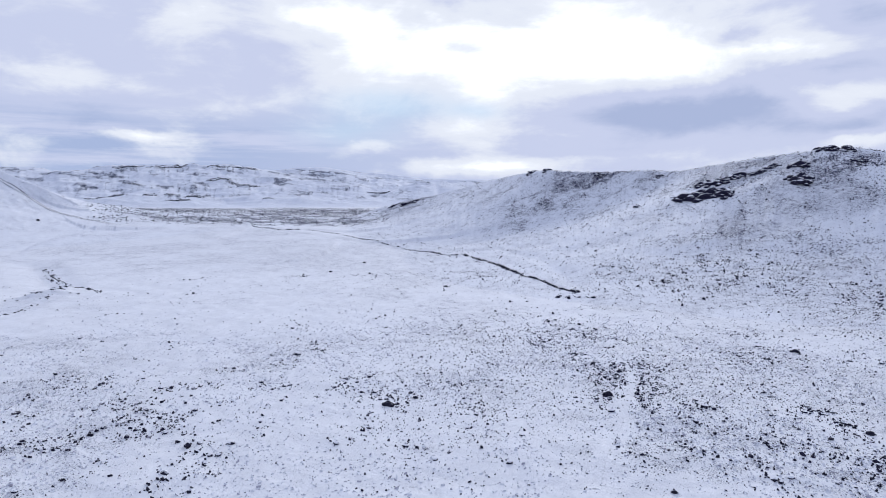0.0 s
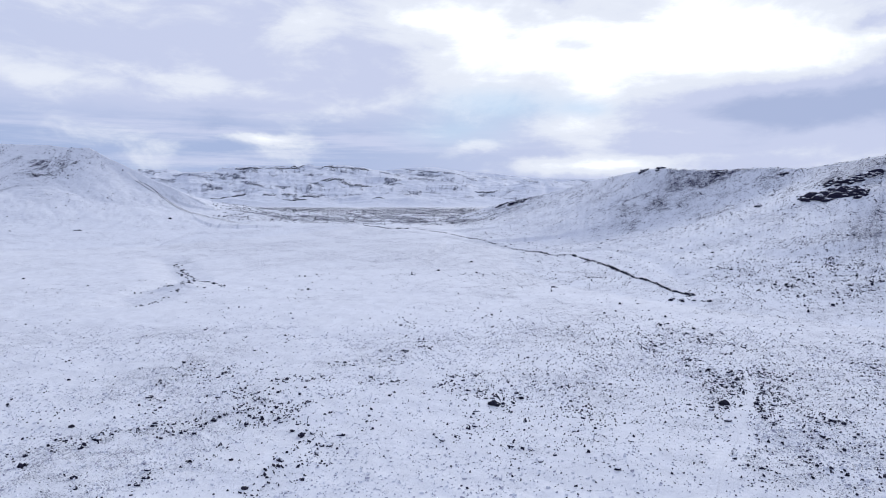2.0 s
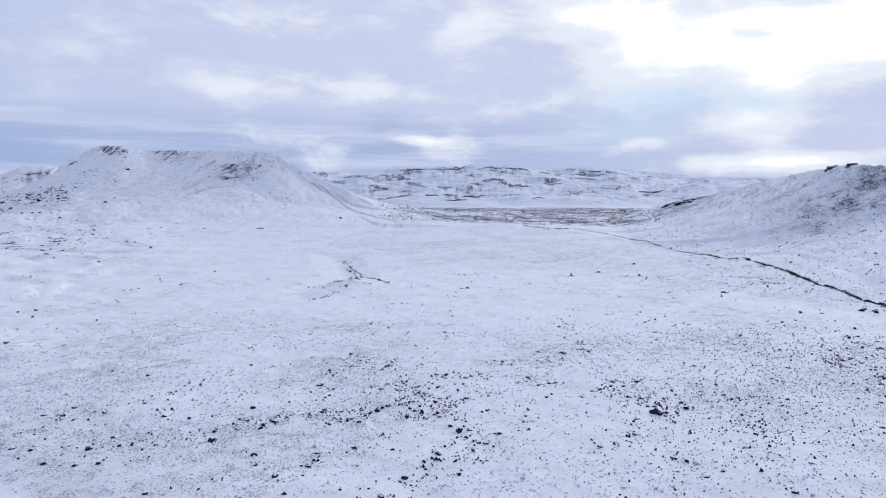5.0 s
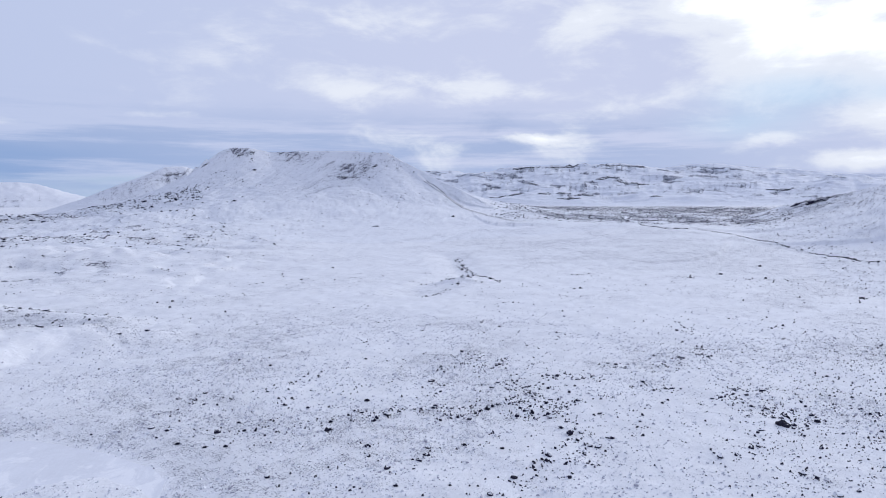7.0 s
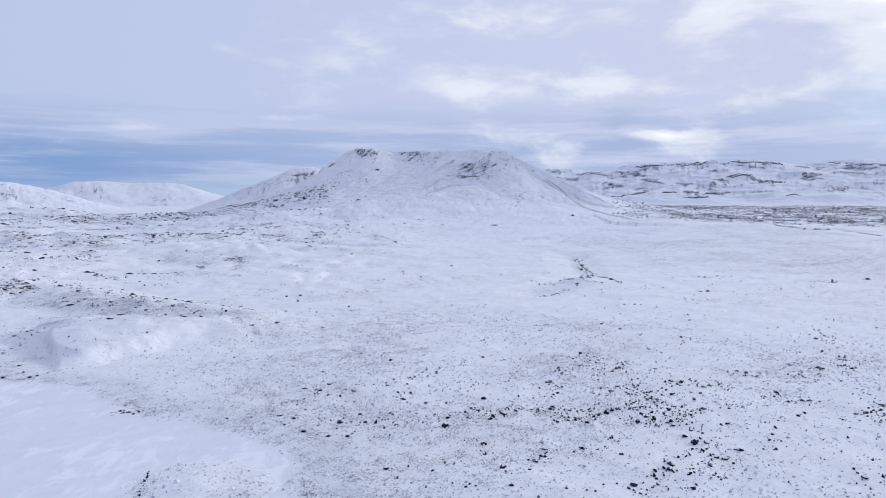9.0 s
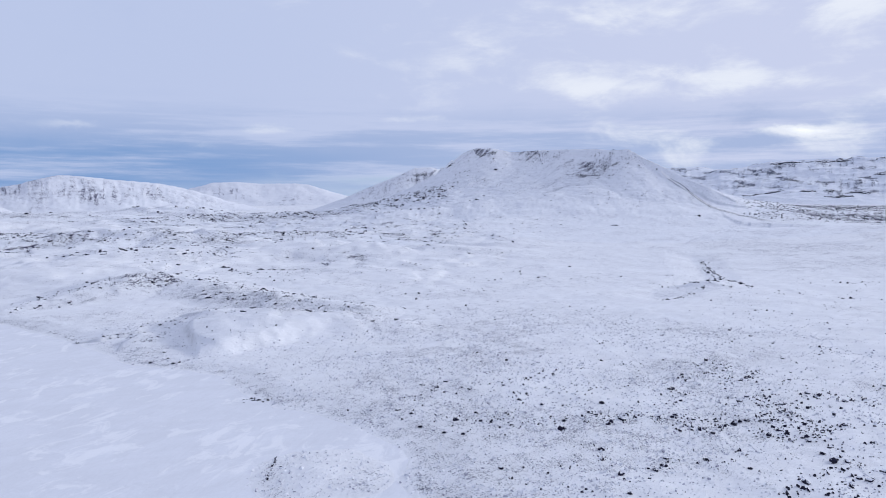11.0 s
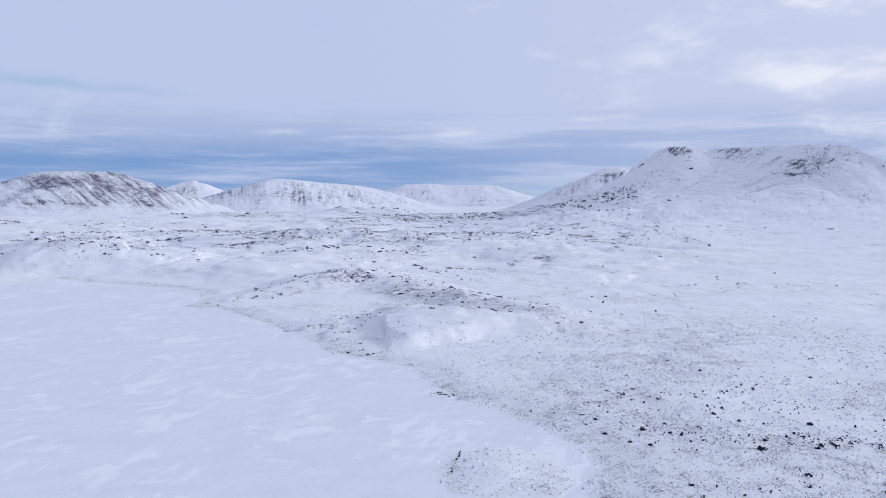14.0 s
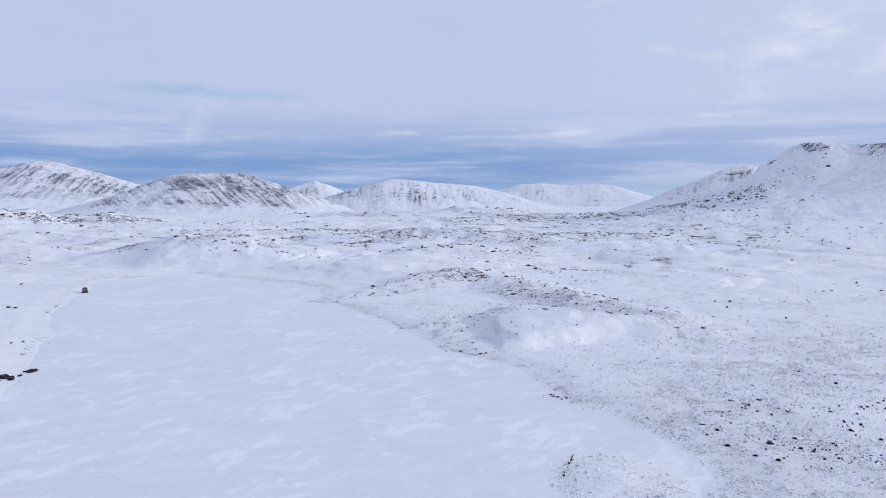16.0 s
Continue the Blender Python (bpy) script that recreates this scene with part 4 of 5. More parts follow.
def shards(name, x, y, size, mat, label, category, tall=0.8, kind="stuff", top=0.22):
    """Many small roof-shaped splinters in one mesh, their feet sunk in the ground."""
    z = surface(x, y)
    count = len(x)
    ways = np.arange(5) * 1.2566 + rng.uniform(-0.4, 0.4, (count, 5))
    reach = rng.uniform(0.36, 0.62, (count, 5))
    px = np.concatenate([np.cos(ways) * reach, top * rng.uniform(0.3, 1.6, (count, 2)) * (1, -1)], 1)
    py = np.concatenate([np.sin(ways) * reach * 0.8, rng.uniform(-0.2, 0.2, (count, 2))], 1)
    pz = np.concatenate([np.full((count, 5), -0.2), rng.uniform(0.3, 0.8, (count, 2)) * tall], 1)
    turn = rng.uniform(0, 2 * math.pi, count)
    c, s = np.cos(turn)[:, None], np.sin(turn)[:, None]
    k = size[:, None]
    points = np.stack([x[:, None] + k * (c * px - s * py), y[:, None] + k * (s * px + c * py), z[:, None] + k * pz], -1)
    faces = (SHARD_F[None] + 7 * np.arange(count)[:, None, None]).reshape(-1, 3)
    return tagged(new(name, mesh_from(name, points.reshape(-1, 3), faces, mat)), label, category, kind=kind)


def scatter(az0, az1, r0, r1, tries, chance):
    """Places spread evenly over a stretch of the plan, kept by chance(x, y)."""
    az = rng.uniform(az0, az1, tries)
    r = np.sqrt(rng.uniform(r0 * r0, r1 * r1, tries))
    x, y = plan(az, r)
    keep = rng.uniform(0, 1, tries) < chance(x, y)
    return x[keep], y[keep]


def clumped(x, y, grain, seed):
    return smooth(fbm(x / grain, y / grain, seed, 3), -0.25, 0.35) * (0.25 + 1.1 * smooth(fbm(x / 2.2, y / 2.2, seed + 4, 2), -0.15, 0.4))


def plain_chance(x, y):
    dry = smooth(shore(x, y), 1, 6)
    dry = dry * (1 - np.exp(-((x - ISLET[0]) ** 2 + (y - ISLET[1]) ** 2) / 140))
    loose = drifts(x, y)
    even = smooth(-bearing(x, y)[0], -14, 0)
    return dry * (patches(x, y, STONY) * ((1 - even) * (0.05 + 0.95 * loose ** 1.5) * 0.6 + even * (0.27 + 0.3 * loose)) * (1 - patches(x, y, CLEAN)) + 0.02 * loose)


sx, sy = scatter(-38, 75, 62, 330, 470000, plain_chance)
size = np.clip(rng.lognormal(math.log(0.235), 0.5, len(sx)), 0.09, 0.9) * (0.75 + 0.45 * np.clip(drifts(sx, sy), 0, 1.1)) * np.interp(np.hypot(sx, sy), (100, 190, 300), (1.0, 1.1, 1.25))
# the largest stones within a stretch of the plain stand as things of their own
pick = np.argsort(-size * (np.hypot(sx, sy) < 190))[:240]
rest = np.setdiff1d(np.arange(len(sx)), pick)
shards("scattered_stones", sx[rest], sy[rest], size[rest], LAVA_BARE, "countless small dark lava stones poking through snow", "stones", 0.72, top=0.3)
gx, gy = scatter(-38, 76, 62, 270, 210000, lambda x, y: plain_tuft(x, y) * (0.2 + 0.8 * smooth(fbm(x / 12, y / 20, 151, 4), -0.25, 0.3)) * smooth(-np.hypot(x, y), -240, -95))
shards("moss_tussocks", gx, gy, np.clip(rng.lognormal(math.log(0.3), 0.35, len(gx)), 0.14, 0.6) * np.interp(np.hypot(gx, gy), (90, 260), (1.0, 1.25)), TUSSOCK,
       "countless frosted moss tussocks poking through snow", "tussocks", 0.55, top=0.3)


def boulder_mesh(seed, detail):
    bm = bmesh.new()
    bmesh.ops.create_icosphere(bm, subdivisions=detail, radius=0.5)
    off = Vector((seed * 7.3, seed * 3.1, seed * 1.7))
    for v in bm.verts:
        p = v.co * 2
        k = 1 + 0.42 * noise.noise(p * 1.1 + off) + 0.22 * noise.noise(p * 2.7 + off) + 0.1 * noise.noise(p * 6 + off)
        v.co *= k
        v.co.z = max(v.co.z, -0.25)
        cut = Vector((math.cos(seed), math.sin(seed), 0.6)).normalized()
        over = v.co.dot(cut) - 0.34
        if over > 0:
            v.co -= cut * over * 0.8
    mesh = bpy.data.meshes.new("boulder")
    bm.to_mesh(mesh)
    bm.free()
    return mesh


def with_material(mesh, mat):
    mesh.materials.append(mat)
    return mesh


STONES = [with_material(boulder_mesh(k + 1, 1), LAVA) for k in range(8)]
SLABS = [with_material(boulder_mesh(k + 1, 2), LAVA_BARE) for k in range(8)]
BOULDERS = [with_material(boulder_mesh(k + 20, 3), LAVA_BARE) for k in range(6)]
BEDROCK = [with_material(boulder_mesh(k + 60, 2), LAVA) for k in range(8)]
CAPPED = [with_material(boulder_mesh(k + 40, 2), LAVA_SNOWY) for k in range(8)]


def settle(name, mesh, x, y, z, length, width, height, turn):
    ob = new(name, mesh)
    ob.matrix_basis = Matrix.LocRotScale((x, y, z), Euler((rng.uniform(-0.15, 0.15), rng.uniform(-0.15, 0.15), turn)), (length, width, height))
    return ob


pz = surface(sx[pick], sy[pick])
for i, (x, y, z, s) in enumerate(zip(sx[pick], sy[pick], pz, size[pick])):
    ob = settle("stone", STONES[i % 8], x, y, z + 0.08 * s, s * rng.uniform(1.0, 1.5), s * rng.uniform(0.7, 1.0), s * rng.uniform(0.5, 0.85), rng.uniform(0, 6.3))
    tagged(ob, "dark angular lava stone half buried in snow", "stone", "stones on the plain")

# boulders that stand out: bearing, distance, length
LONE = [(27.01, 109, 0.95), (4.56, 111.6, 2.3), (4.3, 111, 1.2), (2.28, 115.6, 1.2), (-13.37, 120.4, 2.1), (6.38, 377.7, 2.0), (9.1, 337, 1.8), (22.33, 106, 0.7),
        (-29.28, 108.3, 1.0), (-31.7, 113.5, 1.5), (29.86, 711, 3.6), (-26.9, 169.5, 2.0), (-0.28, 275.5, 1.5), (-13.6, 292.4, 1.6), (-12.2, 299.6, 1.4),
        (25.8, 90.5, 0.7), (-18.6, 81.3, 0.9), (36.9, 113, 1.1), (21, 100.4, 0.8), (47.14, 105.8, 0.7), (48.2, 96, 0.8), (51.73, 99.8, 0.8), (34.6, 78, 0.7),
        (24.8, 81, 1.0), (28.5, 103, 0.8), (39.6, 347, 1.5), (45.6, 287, 1.1), (45.1, 289, 0.9), (46.1, 286, 0.8), (63.4, 651, 4.2), (64.2, 252, 1.5), (63.44, 236, 1.6), (49.77, 97, 0.75),
        (104.77, 157.7, 2.3), (104.5, 158.6, 1.6), (106.4, 153.7, 2.6), (106.0, 152, 1.4), (52.45, 105.7, 0.8), (64.81, 119.3, 0.6), (65.2, 119.4, 0.5), (65.86, 118.7, 0.6), (65.6, 120.3, 0.4),
        (64.4, 118.2, 0.5), (71.05, 150.9, 1.0), (70.6, 151.2, 0.7), (72.67, 153.5, 0.9), (71.4, 155, 0.6), (105.54, 250.4, 1.4), (105.97, 252.8, 1.4), (101.87, 213.7, 0.7),
        (105.2, 190.9, 0.9), (105.9, 189.5, 0.8), (103.6, 188, 0.6), (87.0, 370, 1.7), (86.6, 371, 1.4), (87.4, 368, 1.3), (90.6, 367, 2.0), (90.3, 366, 1.3), (44.6, 140.8, 0.9), (37.0, 144.5, 0.8)]
LONE += [(a + rng.normal(0, 0.5 * s / r * 57), r + rng.normal(0, 0.6 * s), s * rng.uniform(0.25, 0.5)) for a, r, s in LONE if s > 1.2 for _ in range(2)]
xy = np.array([plan(a, r) for a, r, _ in LONE])
lone_z = surface(xy[:, 0], xy[:, 1])
for i, ((a, r, s), (x, y), z) in enumerate(zip(LONE, xy, lone_z)):
    ob = settle("boulder", BOULDERS[i % 6], x, y, z + 0.1 * s, s * 0.8, s * rng.uniform(0.48, 0.68), s * rng.uniform(0.4, 0.56), radians(a) + rng.uniform(-0.4, 0.4))
    tagged(ob, "large dark lava boulder resting in snow" if s > 1.4 else "dark lava boulder on the snowy plain", "boulder", "lone boulders")


def scree_chance(x, y):
    hill = HILLS[2]
    near = ridge(x, y, hill["crest"], hill["width"], 1.0)[0]
    chute = smooth(fbm(np.radians(bearing(x, y)[0]) * 560 / 9, np.hypot(x, y) / 60, 87, 3), -0.25, 0.3)
    return np.clip(patches(x, y, hill["bare"]) * clumped(x, y, 16, 83) * 1.2 + 0.06 + 0.34 * smooth(near, 0.45, 0.85) * chute, 0, 1) * (near > 0.04)


hx, hy = scatter(-36, 8, 210, 880, 190000, scree_chance)
shards("scree_stones", hx, hy, np.clip(rng.lognormal(math.log(0.5), 0.42, len(hx)), 0.22, 1.6), LAVA, "dark scree stones over a snowy hillside", "stones", 0.6, top=0.3)
lx, ly = scatter(-1, 32, 700, 1500, 62000, lambda x, y: lava_field(x, y) * (0.28 + 0.6 * clumped(x, y, 40, 91)))
shards("lava_blocks", lx, ly, np.clip(rng.lognormal(math.log(1.25), 0.4, len(lx)), 0.6, 3.2), LAVA_SNOWY, "rough field of dark lava blocks with snow between", "lava", 0.5, top=0.34)


def knoll_chance(x, y):
    total = np.zeros_like(x)
    for hill in KNOLLS:
        total = np.maximum(total, hill["bare"] * smooth(knoll_form(x, y, hill)[0], 0.2, 0.7))
    return total * clumped(x, y, 10, 97) * 2.2 + 0.8 * scarps(x, y)[1] * clumped(x, y, 20, 99) + 0.0015


kx, ky = scatter(40, 112, 180, 950, 95000, knoll_chance)
heap("knoll_stones", kx, ky, np.clip(rng.lognormal(math.log(0.0012), 0.45, len(kx)), 0.0006, 0.004) * (150 + np.hypot(kx, ky)), LAVA, "dark stones scattered over snowy knolls", "stones", 0.6)


def rim_chance(x, y):
    hill = HILLS[0]
    _, _, along, off = ridge(x, y, hill["crest"], hill["width"], 1.0)
    lines = smooth(fbm(flank_lines(hill, x, y, off) / 6, off / 70, 101, 3), 0.0, 0.35)
    return patches(x, y, hill["bare"]) * (0.15 + lines) * 0.5 + 0.0003


rx, ry = scatter(26, 60, 560, 1000, 60000, rim_chance)
shards("crater_stones", rx, ry, np.clip(rng.lognormal(math.log(1.05), 0.4, len(rx)), 0.5, 3.0), LAVA, "dark rocks down the crater's gullied flank", "stones", 0.6)


# ---- ledges of lava along the gullies ----
def ledge(label, line, spacing, length, height, gaps=0.35, wide=1.0):
    """A broken line of rock slabs, each slab a part."""
    pts = np.array([plan(a, r) for a, r in line])
    thing = tagged(new("lava_ledge"), label, "rock ledge", "lava ledges")
    thing.location = spot(*line[0])
    steps = np.hypot(*np.diff(pts, axis=0).T)
    ways = np.concatenate([[0], np.cumsum(steps)])
    at = np.arange(0, ways[-1], spacing)
    at = at[fbm(at / (spacing * 9), at * 0, 111, 2) > gaps - 0.6]
    at = at + rng.uniform(-0.4, 0.4, len(at)) * spacing
    x, y = np.interp(at, ways, pts[:, 0]), np.interp(at, ways, pts[:, 1])
    x, y = x + rng.normal(0, wide, len(at)), y + rng.normal(0, wide, len(at))
    z = surface(x, y)
    turn = np.arctan2(np.interp(at + 1, ways, pts[:, 1]) - np.interp(at - 1, ways, pts[:, 1]), np.interp(at + 1, ways, pts[:, 0]) - np.interp(at - 1, ways, pts[:, 0]))
    for i in range(len(at)):
        s = rng.lognormal(-0.15, 0.45)
        rock = settle("rock", SLABS[i % 8], x[i], y[i], z[i] + 0.15 * height, length * s, length * 0.5 * s, height * s * rng.uniform(0.7, 1.3), turn[i] + rng.uniform(-0.4, 0.4))
        rock.matrix_basis = Matrix.Translation(-thing.location) @ rock.matrix_basis
        rock.parent = thing
    return thing


ledge("broken dark lava ledge along a snowy gully", [(-10.9, 251), (-9.4, 261), (-8.07, 278), (-6.7, 292), (-5.33, 315), (-4.4, 337)], 0.5, 1.3, 0.55, 0.3, 0.4)
ledge("broken dark lava ledge along a snowy gully", [(-4.4, 337), (-2.1, 384), (0.18, 408), (2.03, 456), (3.4, 473), (5.46, 512), (6.59, 536), (8.4, 576), (10.85, 609)], 0.8, 1.4, 0.55, 0.55, 0.6)
ledge("dark rock rim at the gully's head", [(11.5, 610), (12.83, 594), (14.13, 611), (14.99, 619)], 1.1, 1.5, 0.7, 0.35, 1.2)
ledge("low stony step in the snow", [(-11.6, 241), (-9.4, 245)], 0.9, 1.0, 0.5, 0.35, 1.3)
ledge("rocky edge of a small ravine", [(29.6, 400), (28.8, 345), (28.3, 325), (27.4, 308), (25.9, 284)], 1.1, 1.1, 0.4, 0.45, 1.2)
ledge("rocky edge of a small ravine", [(28.3, 296), (29.6, 274), (32.6, 240)], 1.5, 0.9, 0.3, 0.5, 0.8)
ledge("thin dark crack of rock in snow", [(67.0, 352), (66.05, 330), (64.9, 316), (63.8, 312)], 2.4, 2.0, 0.45, 0.5, 0.9)
ledge("thin dark crack of rock in snow", [(64.2, 340), (62.5, 338), (60.8, 344)], 2.6, 1.8, 0.4, 0.55, 1.0)
ledge("dark edge of a tufted islet", [(63.9, 96.5), (63.3, 93), (63.6, 90), (64.2, 84)], 0.5, 0.3, 0.16, 0.3, 0.1)
ledge("line of dark stones along the lake shore", [(66.5, 119.5), (65.6, 121), (64.6, 119.5), (63.7, 118.5)], 0.5, 0.45, 0.3, 0.3, 0.35)


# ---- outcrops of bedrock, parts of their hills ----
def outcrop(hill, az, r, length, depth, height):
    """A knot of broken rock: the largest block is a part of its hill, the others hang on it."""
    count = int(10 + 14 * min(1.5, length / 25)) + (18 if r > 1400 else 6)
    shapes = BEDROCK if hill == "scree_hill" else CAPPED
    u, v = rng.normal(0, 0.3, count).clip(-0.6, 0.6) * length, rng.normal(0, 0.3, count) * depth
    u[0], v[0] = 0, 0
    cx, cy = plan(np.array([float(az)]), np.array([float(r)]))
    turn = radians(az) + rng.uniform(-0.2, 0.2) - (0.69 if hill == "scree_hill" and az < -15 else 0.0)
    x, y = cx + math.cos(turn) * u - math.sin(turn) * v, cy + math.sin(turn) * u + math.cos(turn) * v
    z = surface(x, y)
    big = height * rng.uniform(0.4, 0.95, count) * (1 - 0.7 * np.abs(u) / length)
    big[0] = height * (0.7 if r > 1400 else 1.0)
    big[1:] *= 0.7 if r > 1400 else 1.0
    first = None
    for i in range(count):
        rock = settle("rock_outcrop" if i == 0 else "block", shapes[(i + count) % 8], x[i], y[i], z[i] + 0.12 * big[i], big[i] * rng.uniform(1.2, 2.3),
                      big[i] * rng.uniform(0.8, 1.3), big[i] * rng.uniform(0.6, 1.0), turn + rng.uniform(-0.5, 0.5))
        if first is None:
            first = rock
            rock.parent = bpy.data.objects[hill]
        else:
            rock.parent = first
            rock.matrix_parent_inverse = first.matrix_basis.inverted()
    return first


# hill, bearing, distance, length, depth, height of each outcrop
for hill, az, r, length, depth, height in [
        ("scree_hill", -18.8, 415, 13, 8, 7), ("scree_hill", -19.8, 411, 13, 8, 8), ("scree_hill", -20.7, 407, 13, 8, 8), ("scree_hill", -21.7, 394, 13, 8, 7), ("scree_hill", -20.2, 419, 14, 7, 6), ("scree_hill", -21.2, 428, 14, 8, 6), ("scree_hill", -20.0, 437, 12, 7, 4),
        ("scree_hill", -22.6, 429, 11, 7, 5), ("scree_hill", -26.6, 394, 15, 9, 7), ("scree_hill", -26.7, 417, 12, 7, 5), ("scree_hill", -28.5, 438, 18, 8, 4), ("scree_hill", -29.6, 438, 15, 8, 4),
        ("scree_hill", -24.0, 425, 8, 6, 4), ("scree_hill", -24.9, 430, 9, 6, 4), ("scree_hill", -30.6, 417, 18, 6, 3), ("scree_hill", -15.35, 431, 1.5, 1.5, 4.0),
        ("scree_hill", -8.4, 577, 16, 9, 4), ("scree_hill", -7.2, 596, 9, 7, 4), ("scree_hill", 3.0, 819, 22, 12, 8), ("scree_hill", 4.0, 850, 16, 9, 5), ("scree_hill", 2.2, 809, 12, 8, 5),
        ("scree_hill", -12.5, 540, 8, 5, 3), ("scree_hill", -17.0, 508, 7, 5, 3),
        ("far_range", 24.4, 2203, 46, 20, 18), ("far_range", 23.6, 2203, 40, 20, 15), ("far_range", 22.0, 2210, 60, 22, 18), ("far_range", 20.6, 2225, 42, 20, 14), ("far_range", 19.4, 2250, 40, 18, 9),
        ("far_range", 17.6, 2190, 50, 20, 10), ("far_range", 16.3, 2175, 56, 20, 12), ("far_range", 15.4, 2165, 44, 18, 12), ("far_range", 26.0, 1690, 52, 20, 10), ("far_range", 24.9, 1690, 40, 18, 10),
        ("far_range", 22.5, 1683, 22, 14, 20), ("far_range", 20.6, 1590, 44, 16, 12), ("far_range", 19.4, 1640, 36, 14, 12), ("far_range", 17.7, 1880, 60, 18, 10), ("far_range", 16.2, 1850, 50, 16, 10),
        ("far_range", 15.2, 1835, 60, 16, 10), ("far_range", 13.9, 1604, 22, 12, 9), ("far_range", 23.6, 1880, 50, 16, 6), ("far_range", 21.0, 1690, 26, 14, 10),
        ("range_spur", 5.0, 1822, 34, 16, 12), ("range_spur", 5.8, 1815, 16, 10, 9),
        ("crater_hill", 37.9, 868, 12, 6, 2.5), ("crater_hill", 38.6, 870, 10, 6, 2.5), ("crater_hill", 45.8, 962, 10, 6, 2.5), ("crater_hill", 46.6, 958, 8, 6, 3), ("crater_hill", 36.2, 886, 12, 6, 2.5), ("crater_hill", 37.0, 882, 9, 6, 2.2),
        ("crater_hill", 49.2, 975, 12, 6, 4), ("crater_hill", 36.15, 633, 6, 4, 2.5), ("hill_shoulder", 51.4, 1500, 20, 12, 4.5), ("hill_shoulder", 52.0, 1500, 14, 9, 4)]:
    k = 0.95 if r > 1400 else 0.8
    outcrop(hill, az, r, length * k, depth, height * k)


# the larger rocks of each knoll are its parts
knolls = [o for o in bpy.data.objects if o.name.startswith("knoll") and "bare" in o.data.attributes]
for ob, hill in zip(knolls, KNOLLS):
    tops = hill["crest"]
    spread = np.max(hill["width"]) * 0.28
    reach = np.hypot(tops[:, 0], tops[:, 1]).mean()
    count = 18
    t = rng.uniform(0.5, len(tops) - 1.5, count)
    x = np.interp(t, np.arange(len(tops)), tops[:, 0]) + rng.normal(0, spread, count)
    y = np.interp(t, np.arange(len(tops)), tops[:, 1]) + rng.normal(0, spread, count)
    z = surface(x, y)
    for i in range(count):
        s = rng.uniform(0.0022, 0.0048) * (150 + reach) * (0.6 + hill["bare"] * 0.6)
        settle("rock", STONES[i % 8], x[i], y[i], z[i] + 0.1 * s, s * rng.uniform(1, 2.0), s * 0.8, s * 0.6, rng.uniform(0, 6.3)).parent = ob


# ---- tracks ----
def ribbon(name, line, width, mat, label, lift=0.05, shift=0.0, step=3.0, bare=0.0):
    """A strip laid on the land along a line of bearings and distances."""
    pts = np.array([plan(a, r) for a, r in line])
    ways = np.concatenate([[0], np.cumsum(np.hypot(*np.diff(pts, axis=0).T))])
    at = np.linspace(0, ways[-1], max(4, int(ways[-1] / step)))
    soft = np.ones(9) / 9
    x, y = (np.convolve(np.pad(np.interp(at, ways, pts[:, k]), 4, "edge"), soft, "valid") for k in (0, 1))
    tx, ty = np.gradient(x), np.gradient(y)
    n = np.hypot(tx, ty)
    nx, ny = -ty / n, tx / n
    rows = []
    for k in (-0.5, 0.0, 0.5):
        d = shift + k * width * (1 + 0.3 * fbm(at / 6, at * 0 + k, 121, 3))
        px, py = x + nx * d, y + ny * d
        rows.append(np.stack([px, py, surface(px, py) + lift], -1))
    count = len(at)
    points = np.concatenate(rows)
    quads = np.concatenate([np.stack([np.arange(count - 1) + k * count, np.arange(1, count) + k * count, np.arange(1, count) + (k + 1) * count,
                                      np.arange(count - 1) + (k + 1) * count], -1) for k in (0, 1)])
    mesh = mesh_from(name, points, quads, mat, True)
    layer = mesh.attributes.new("bare", "FLOAT", "POINT")
    layer.data.foreach_set("value", np.full(len(points), bare, np.float32))
    layer = mesh.attributes.new("tuft", "FLOAT", "POINT")
    layer.data.foreach_set("value", np.full(len(points), 0.42, np.float32))
    return tagged(new(name, mesh), label, "track", kind="structure")


LAKE_WAY = [(101.3, 287), (101.31, 251), (100.9, 223), (100.72, 194), (101.34, 176.5), (102.28, 162), (103.93, 148), (105.34, 140.5), (106.7, 133), (110, 122)]
ribbon("snow_track", LAKE_WAY, 3.6, ICE_TRACK, "pale packed vehicle track over the lake snow", 0.05)
for shift in (-0.8, 0.8):
    ribbon("tyre_rut", LAKE_WAY[6:], 0.35, SNOW, "dark wheel rut in the snow", 0.09, shift, 1.5, 1.6)
ribbon("footpath", [(-14.6, 150), (-15.2, 134), (-15.1, 122), (-14.6, 110), (-13.6, 97), (-12.9, 88), (-12.5, 78)], 0.9, SNOW, "pale trodden path between dark stones", 0.07, 0.0, 1.5)
ROAD = [(33.0, 880), (32.26, 866), (30.51, 831), (29.17, 793), (27.85, 760), (26.1, 716), (24.4, 686), (22.5, 670)]
ribbon("gravel_road", ROAD, 3.2, ICE_TRACK, "snowy gravel road down the crater's flank", 0.2, 0.0, 6.0)
for shift in (-2.2, 0.9):
    ribbon("road_rut", ROAD[1:7], 0.7, SNOW_HILL, "dark rut beside the snowy road", 0.3, shift, 4.0, 1.3)


# ---- the car on the lake shore ----
def part(name, bm, mat, parent, label=""):
    mesh = bpy.data.meshes.new(name)
    bm.to_mesh(mesh)
    bm.free()
    mesh.materials.append(mat)
    ob = new(name, mesh)
    ob.parent = parent
    return tagged(ob, label)


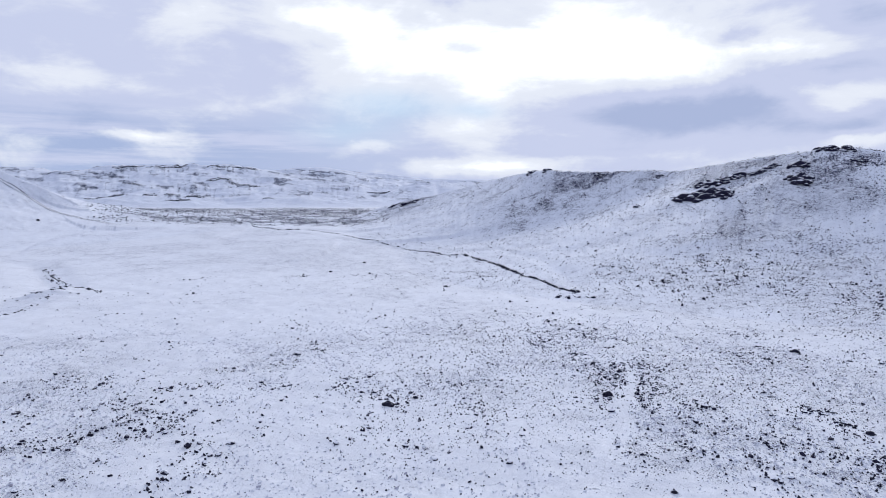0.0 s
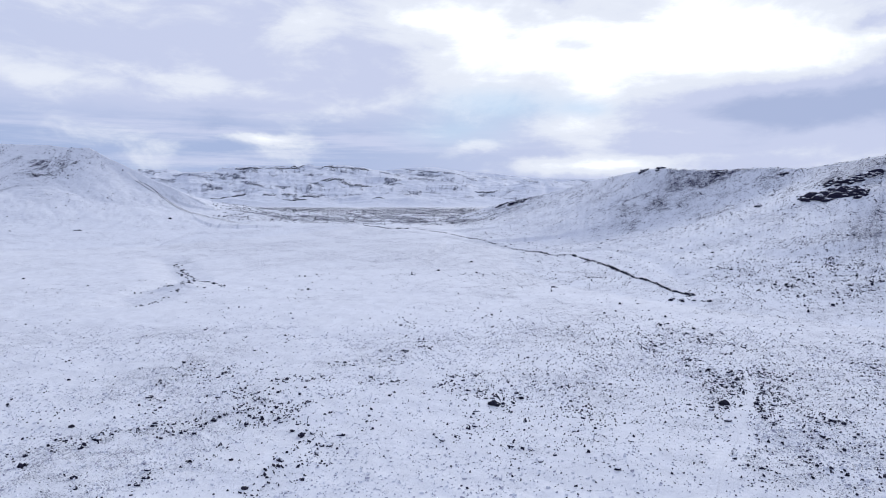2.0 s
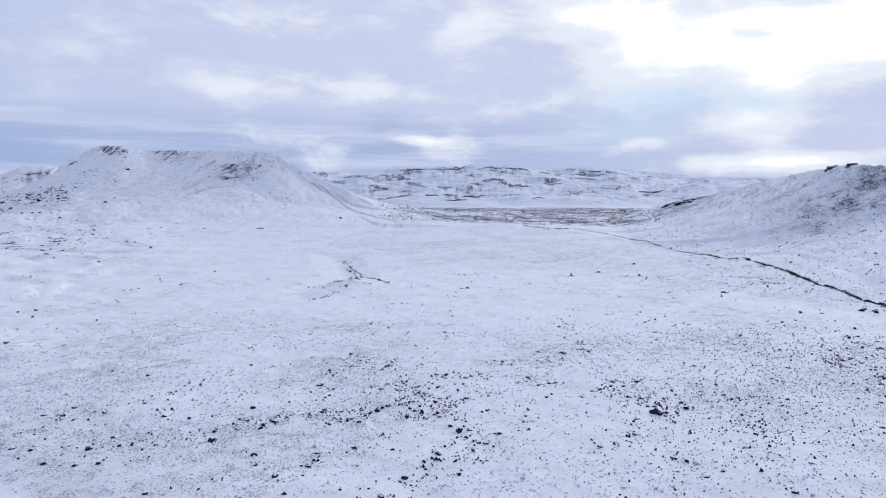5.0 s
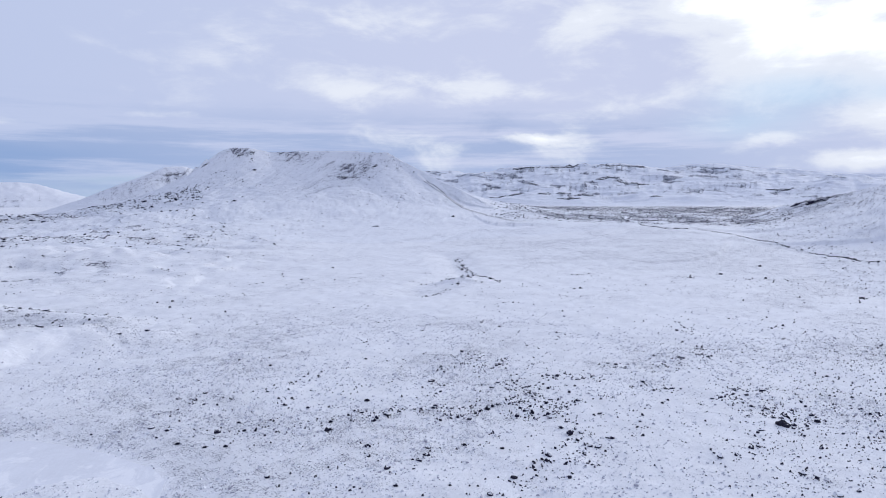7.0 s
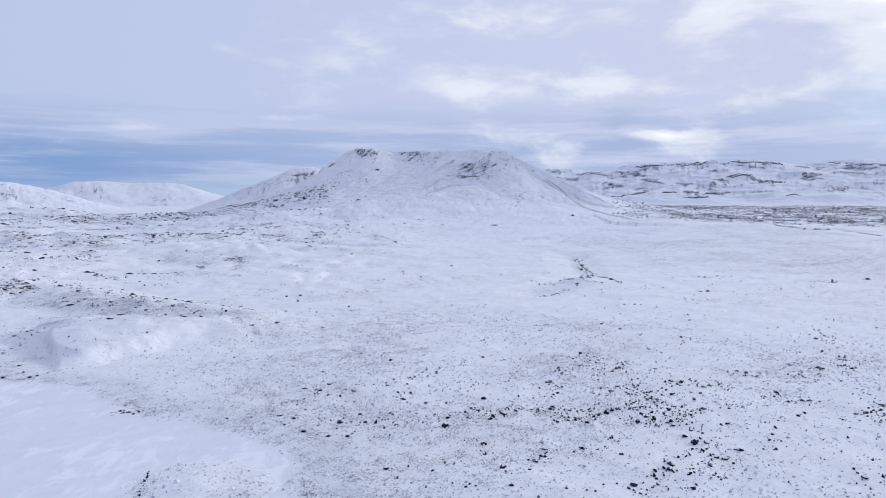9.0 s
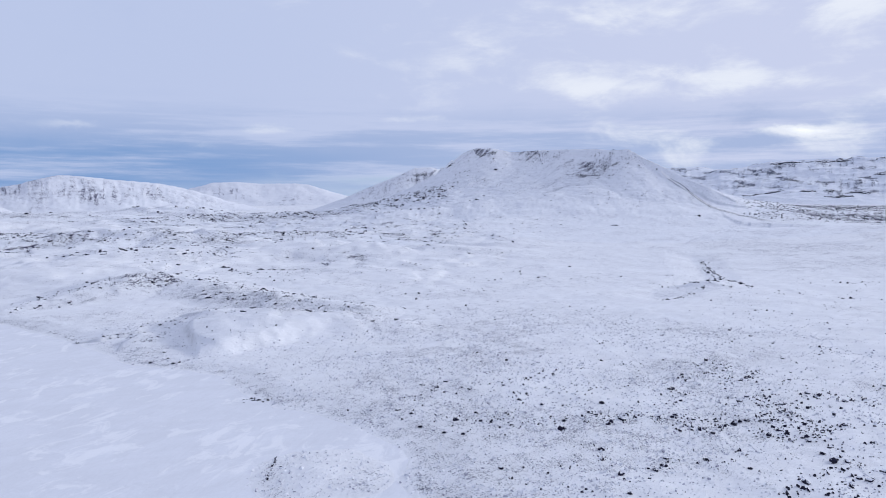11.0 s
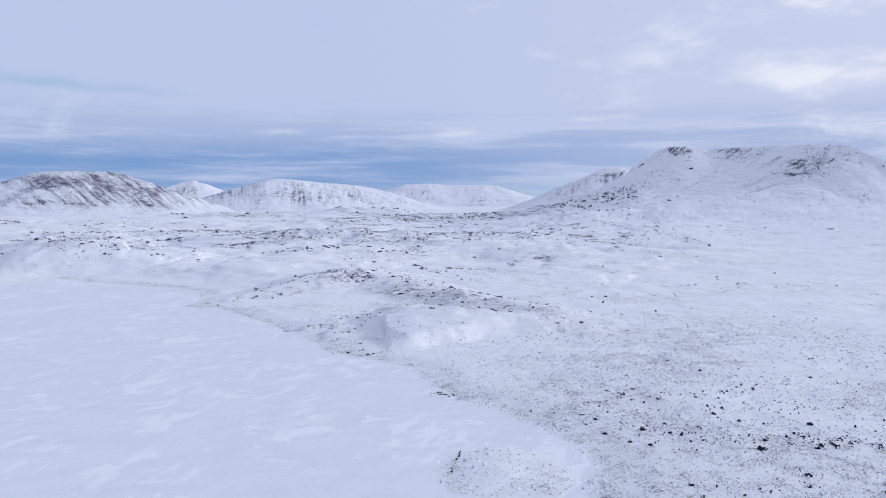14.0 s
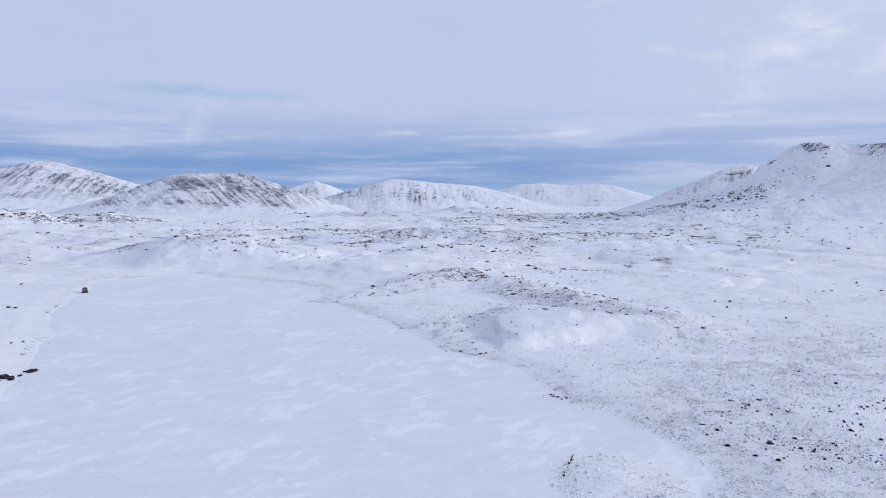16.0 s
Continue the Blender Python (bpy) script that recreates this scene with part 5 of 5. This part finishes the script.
def block(x0, x1, y0, y1, z0, z1, taper=0.0, bevel=0.04):
    bm = bmesh.new()
    bmesh.ops.create_cube(bm, size=1)
    for v in bm.verts:
        k = 1 - taper * (v.co.z > 0)
        v.co = Vector(((x0 + x1) / 2 + v.co.x * (x1 - x0) * k, (y0 + y1) / 2 + v.co.y * (y1 - y0) * k, (z0 + z1) / 2 + v.co.z * (z1 - z0)))
    bmesh.ops.bevel(bm, geom=bm.edges[:], offset=bevel, segments=2, affect="EDGES", profile=0.6)
    return bm


def disc(x0, x1, y, z, radius, bevel=0.03):
    bm = bmesh.new()
    bmesh.ops.create_cone(bm, cap_ends=True, segments=20, radius1=radius, radius2=radius, depth=x1 - x0)
    bmesh.ops.rotate(bm, verts=bm.verts, matrix=Matrix.Rotation(radians(90), 3, "Y"))
    bmesh.ops.bevel(bm, geom=[e for e in bm.edges if abs(e.verts[0].co.x - e.verts[1].co.x) < 1e-4 and len(e.link_faces) == 2], offset=bevel, segments=2, affect="EDGES")
    bmesh.ops.translate(bm, verts=bm.verts, vec=((x0 + x1) / 2, y, z))
    return bm


PAINT = plain_material("dark_car_paint", (0.012, 0.013, 0.018), 0.3)
RUBBER = plain_material("tyre_rubber", (0.015, 0.015, 0.015), 0.9)
STEEL = plain_material("steel_rim", (0.35, 0.36, 0.38), 0.4, 0.9)
GLASS = plain_material("tinted_car_glass", (0.25, 0.28, 0.33), 0.08, 0.3, 0.3)
LENS = plain_material("lamp_lens", (0.6, 0.6, 0.62), 0.15)
car = tagged(new("off_road_car"), "dark boxy off-road car parked on the snowy lake shore", "car")
body = part("body", block(-0.92, 0.92, -2.25, 2.25, 0.48, 1.12, 0.03, 0.09), PAINT, car)
cabin = part("cabin", block(-0.84, 0.84, -1.0, 2.15, 1.1, 1.82, 0.12, 0.07), PAINT, car)
part("windscreen", block(-0.70, 0.70, -1.03, -0.92, 1.2, 1.66, 0.08, 0.02), GLASS, cabin, "grey tinted windscreen")
part("rear_window", block(-0.62, 0.62, 2.05, 2.16, 1.25, 1.66, 0.08, 0.02), GLASS, cabin)
for side in (-1, 1):
    part("side_window", block(side * 0.80 - 0.03, side * 0.80 + 0.03, -0.75, 1.85, 1.22, 1.64, 0.04, 0.015), GLASS, cabin)
    part("headlight", disc(-0.11, 0.11, 0, 0, 0.11, 0.02), LENS, body).matrix_basis = pose(side * 0.68, -2.24, 0.9, 0, 0, 90)
    part("mirror", block(side * 1.0 - 0.09, side * 1.0 + 0.09, -0.85, -0.75, 1.18, 1.36, 0.1, 0.02), PAINT, car)
    for y in (-1.4, 1.4):
        tyre = part("wheel", disc(side * 0.82 - 0.14, side * 0.82 + 0.14, y, 0.42, 0.42, 0.05), RUBBER, car)
        part("rim", disc(side * 0.9 - 0.09, side * 0.9 + 0.09, y, 0.42, 0.24, 0.02), STEEL, tyre)
part("front_bumper", block(-0.94, 0.94, -2.38, -2.2, 0.45, 0.68, 0.0, 0.04), RUBBER, car)
part("rear_bumper", block(-0.94, 0.94, 2.2, 2.36, 0.45, 0.68, 0.0, 0.04), RUBBER, car)
part("grille", block(-0.5, 0.5, -2.31, -2.2, 0.74, 1.0, 0.0, 0.02), RUBBER, body)
rack = part("roof_rack", block(-0.72, 0.72, -0.5, 1.8, 1.86, 1.93, 0.0, 0.02), RUBBER, car)
for y in (-0.3, 0.7, 1.6):
    part("rack_bar", block(-0.74, 0.74, y - 0.04, y + 0.04, 1.79, 1.87, 0.0, 0.015), RUBBER, rack)
car.matrix_basis = Matrix.Translation(spot(101.2, 289.5, 0.06)) @ pose(0, 0, 0, 0, 0, 99)
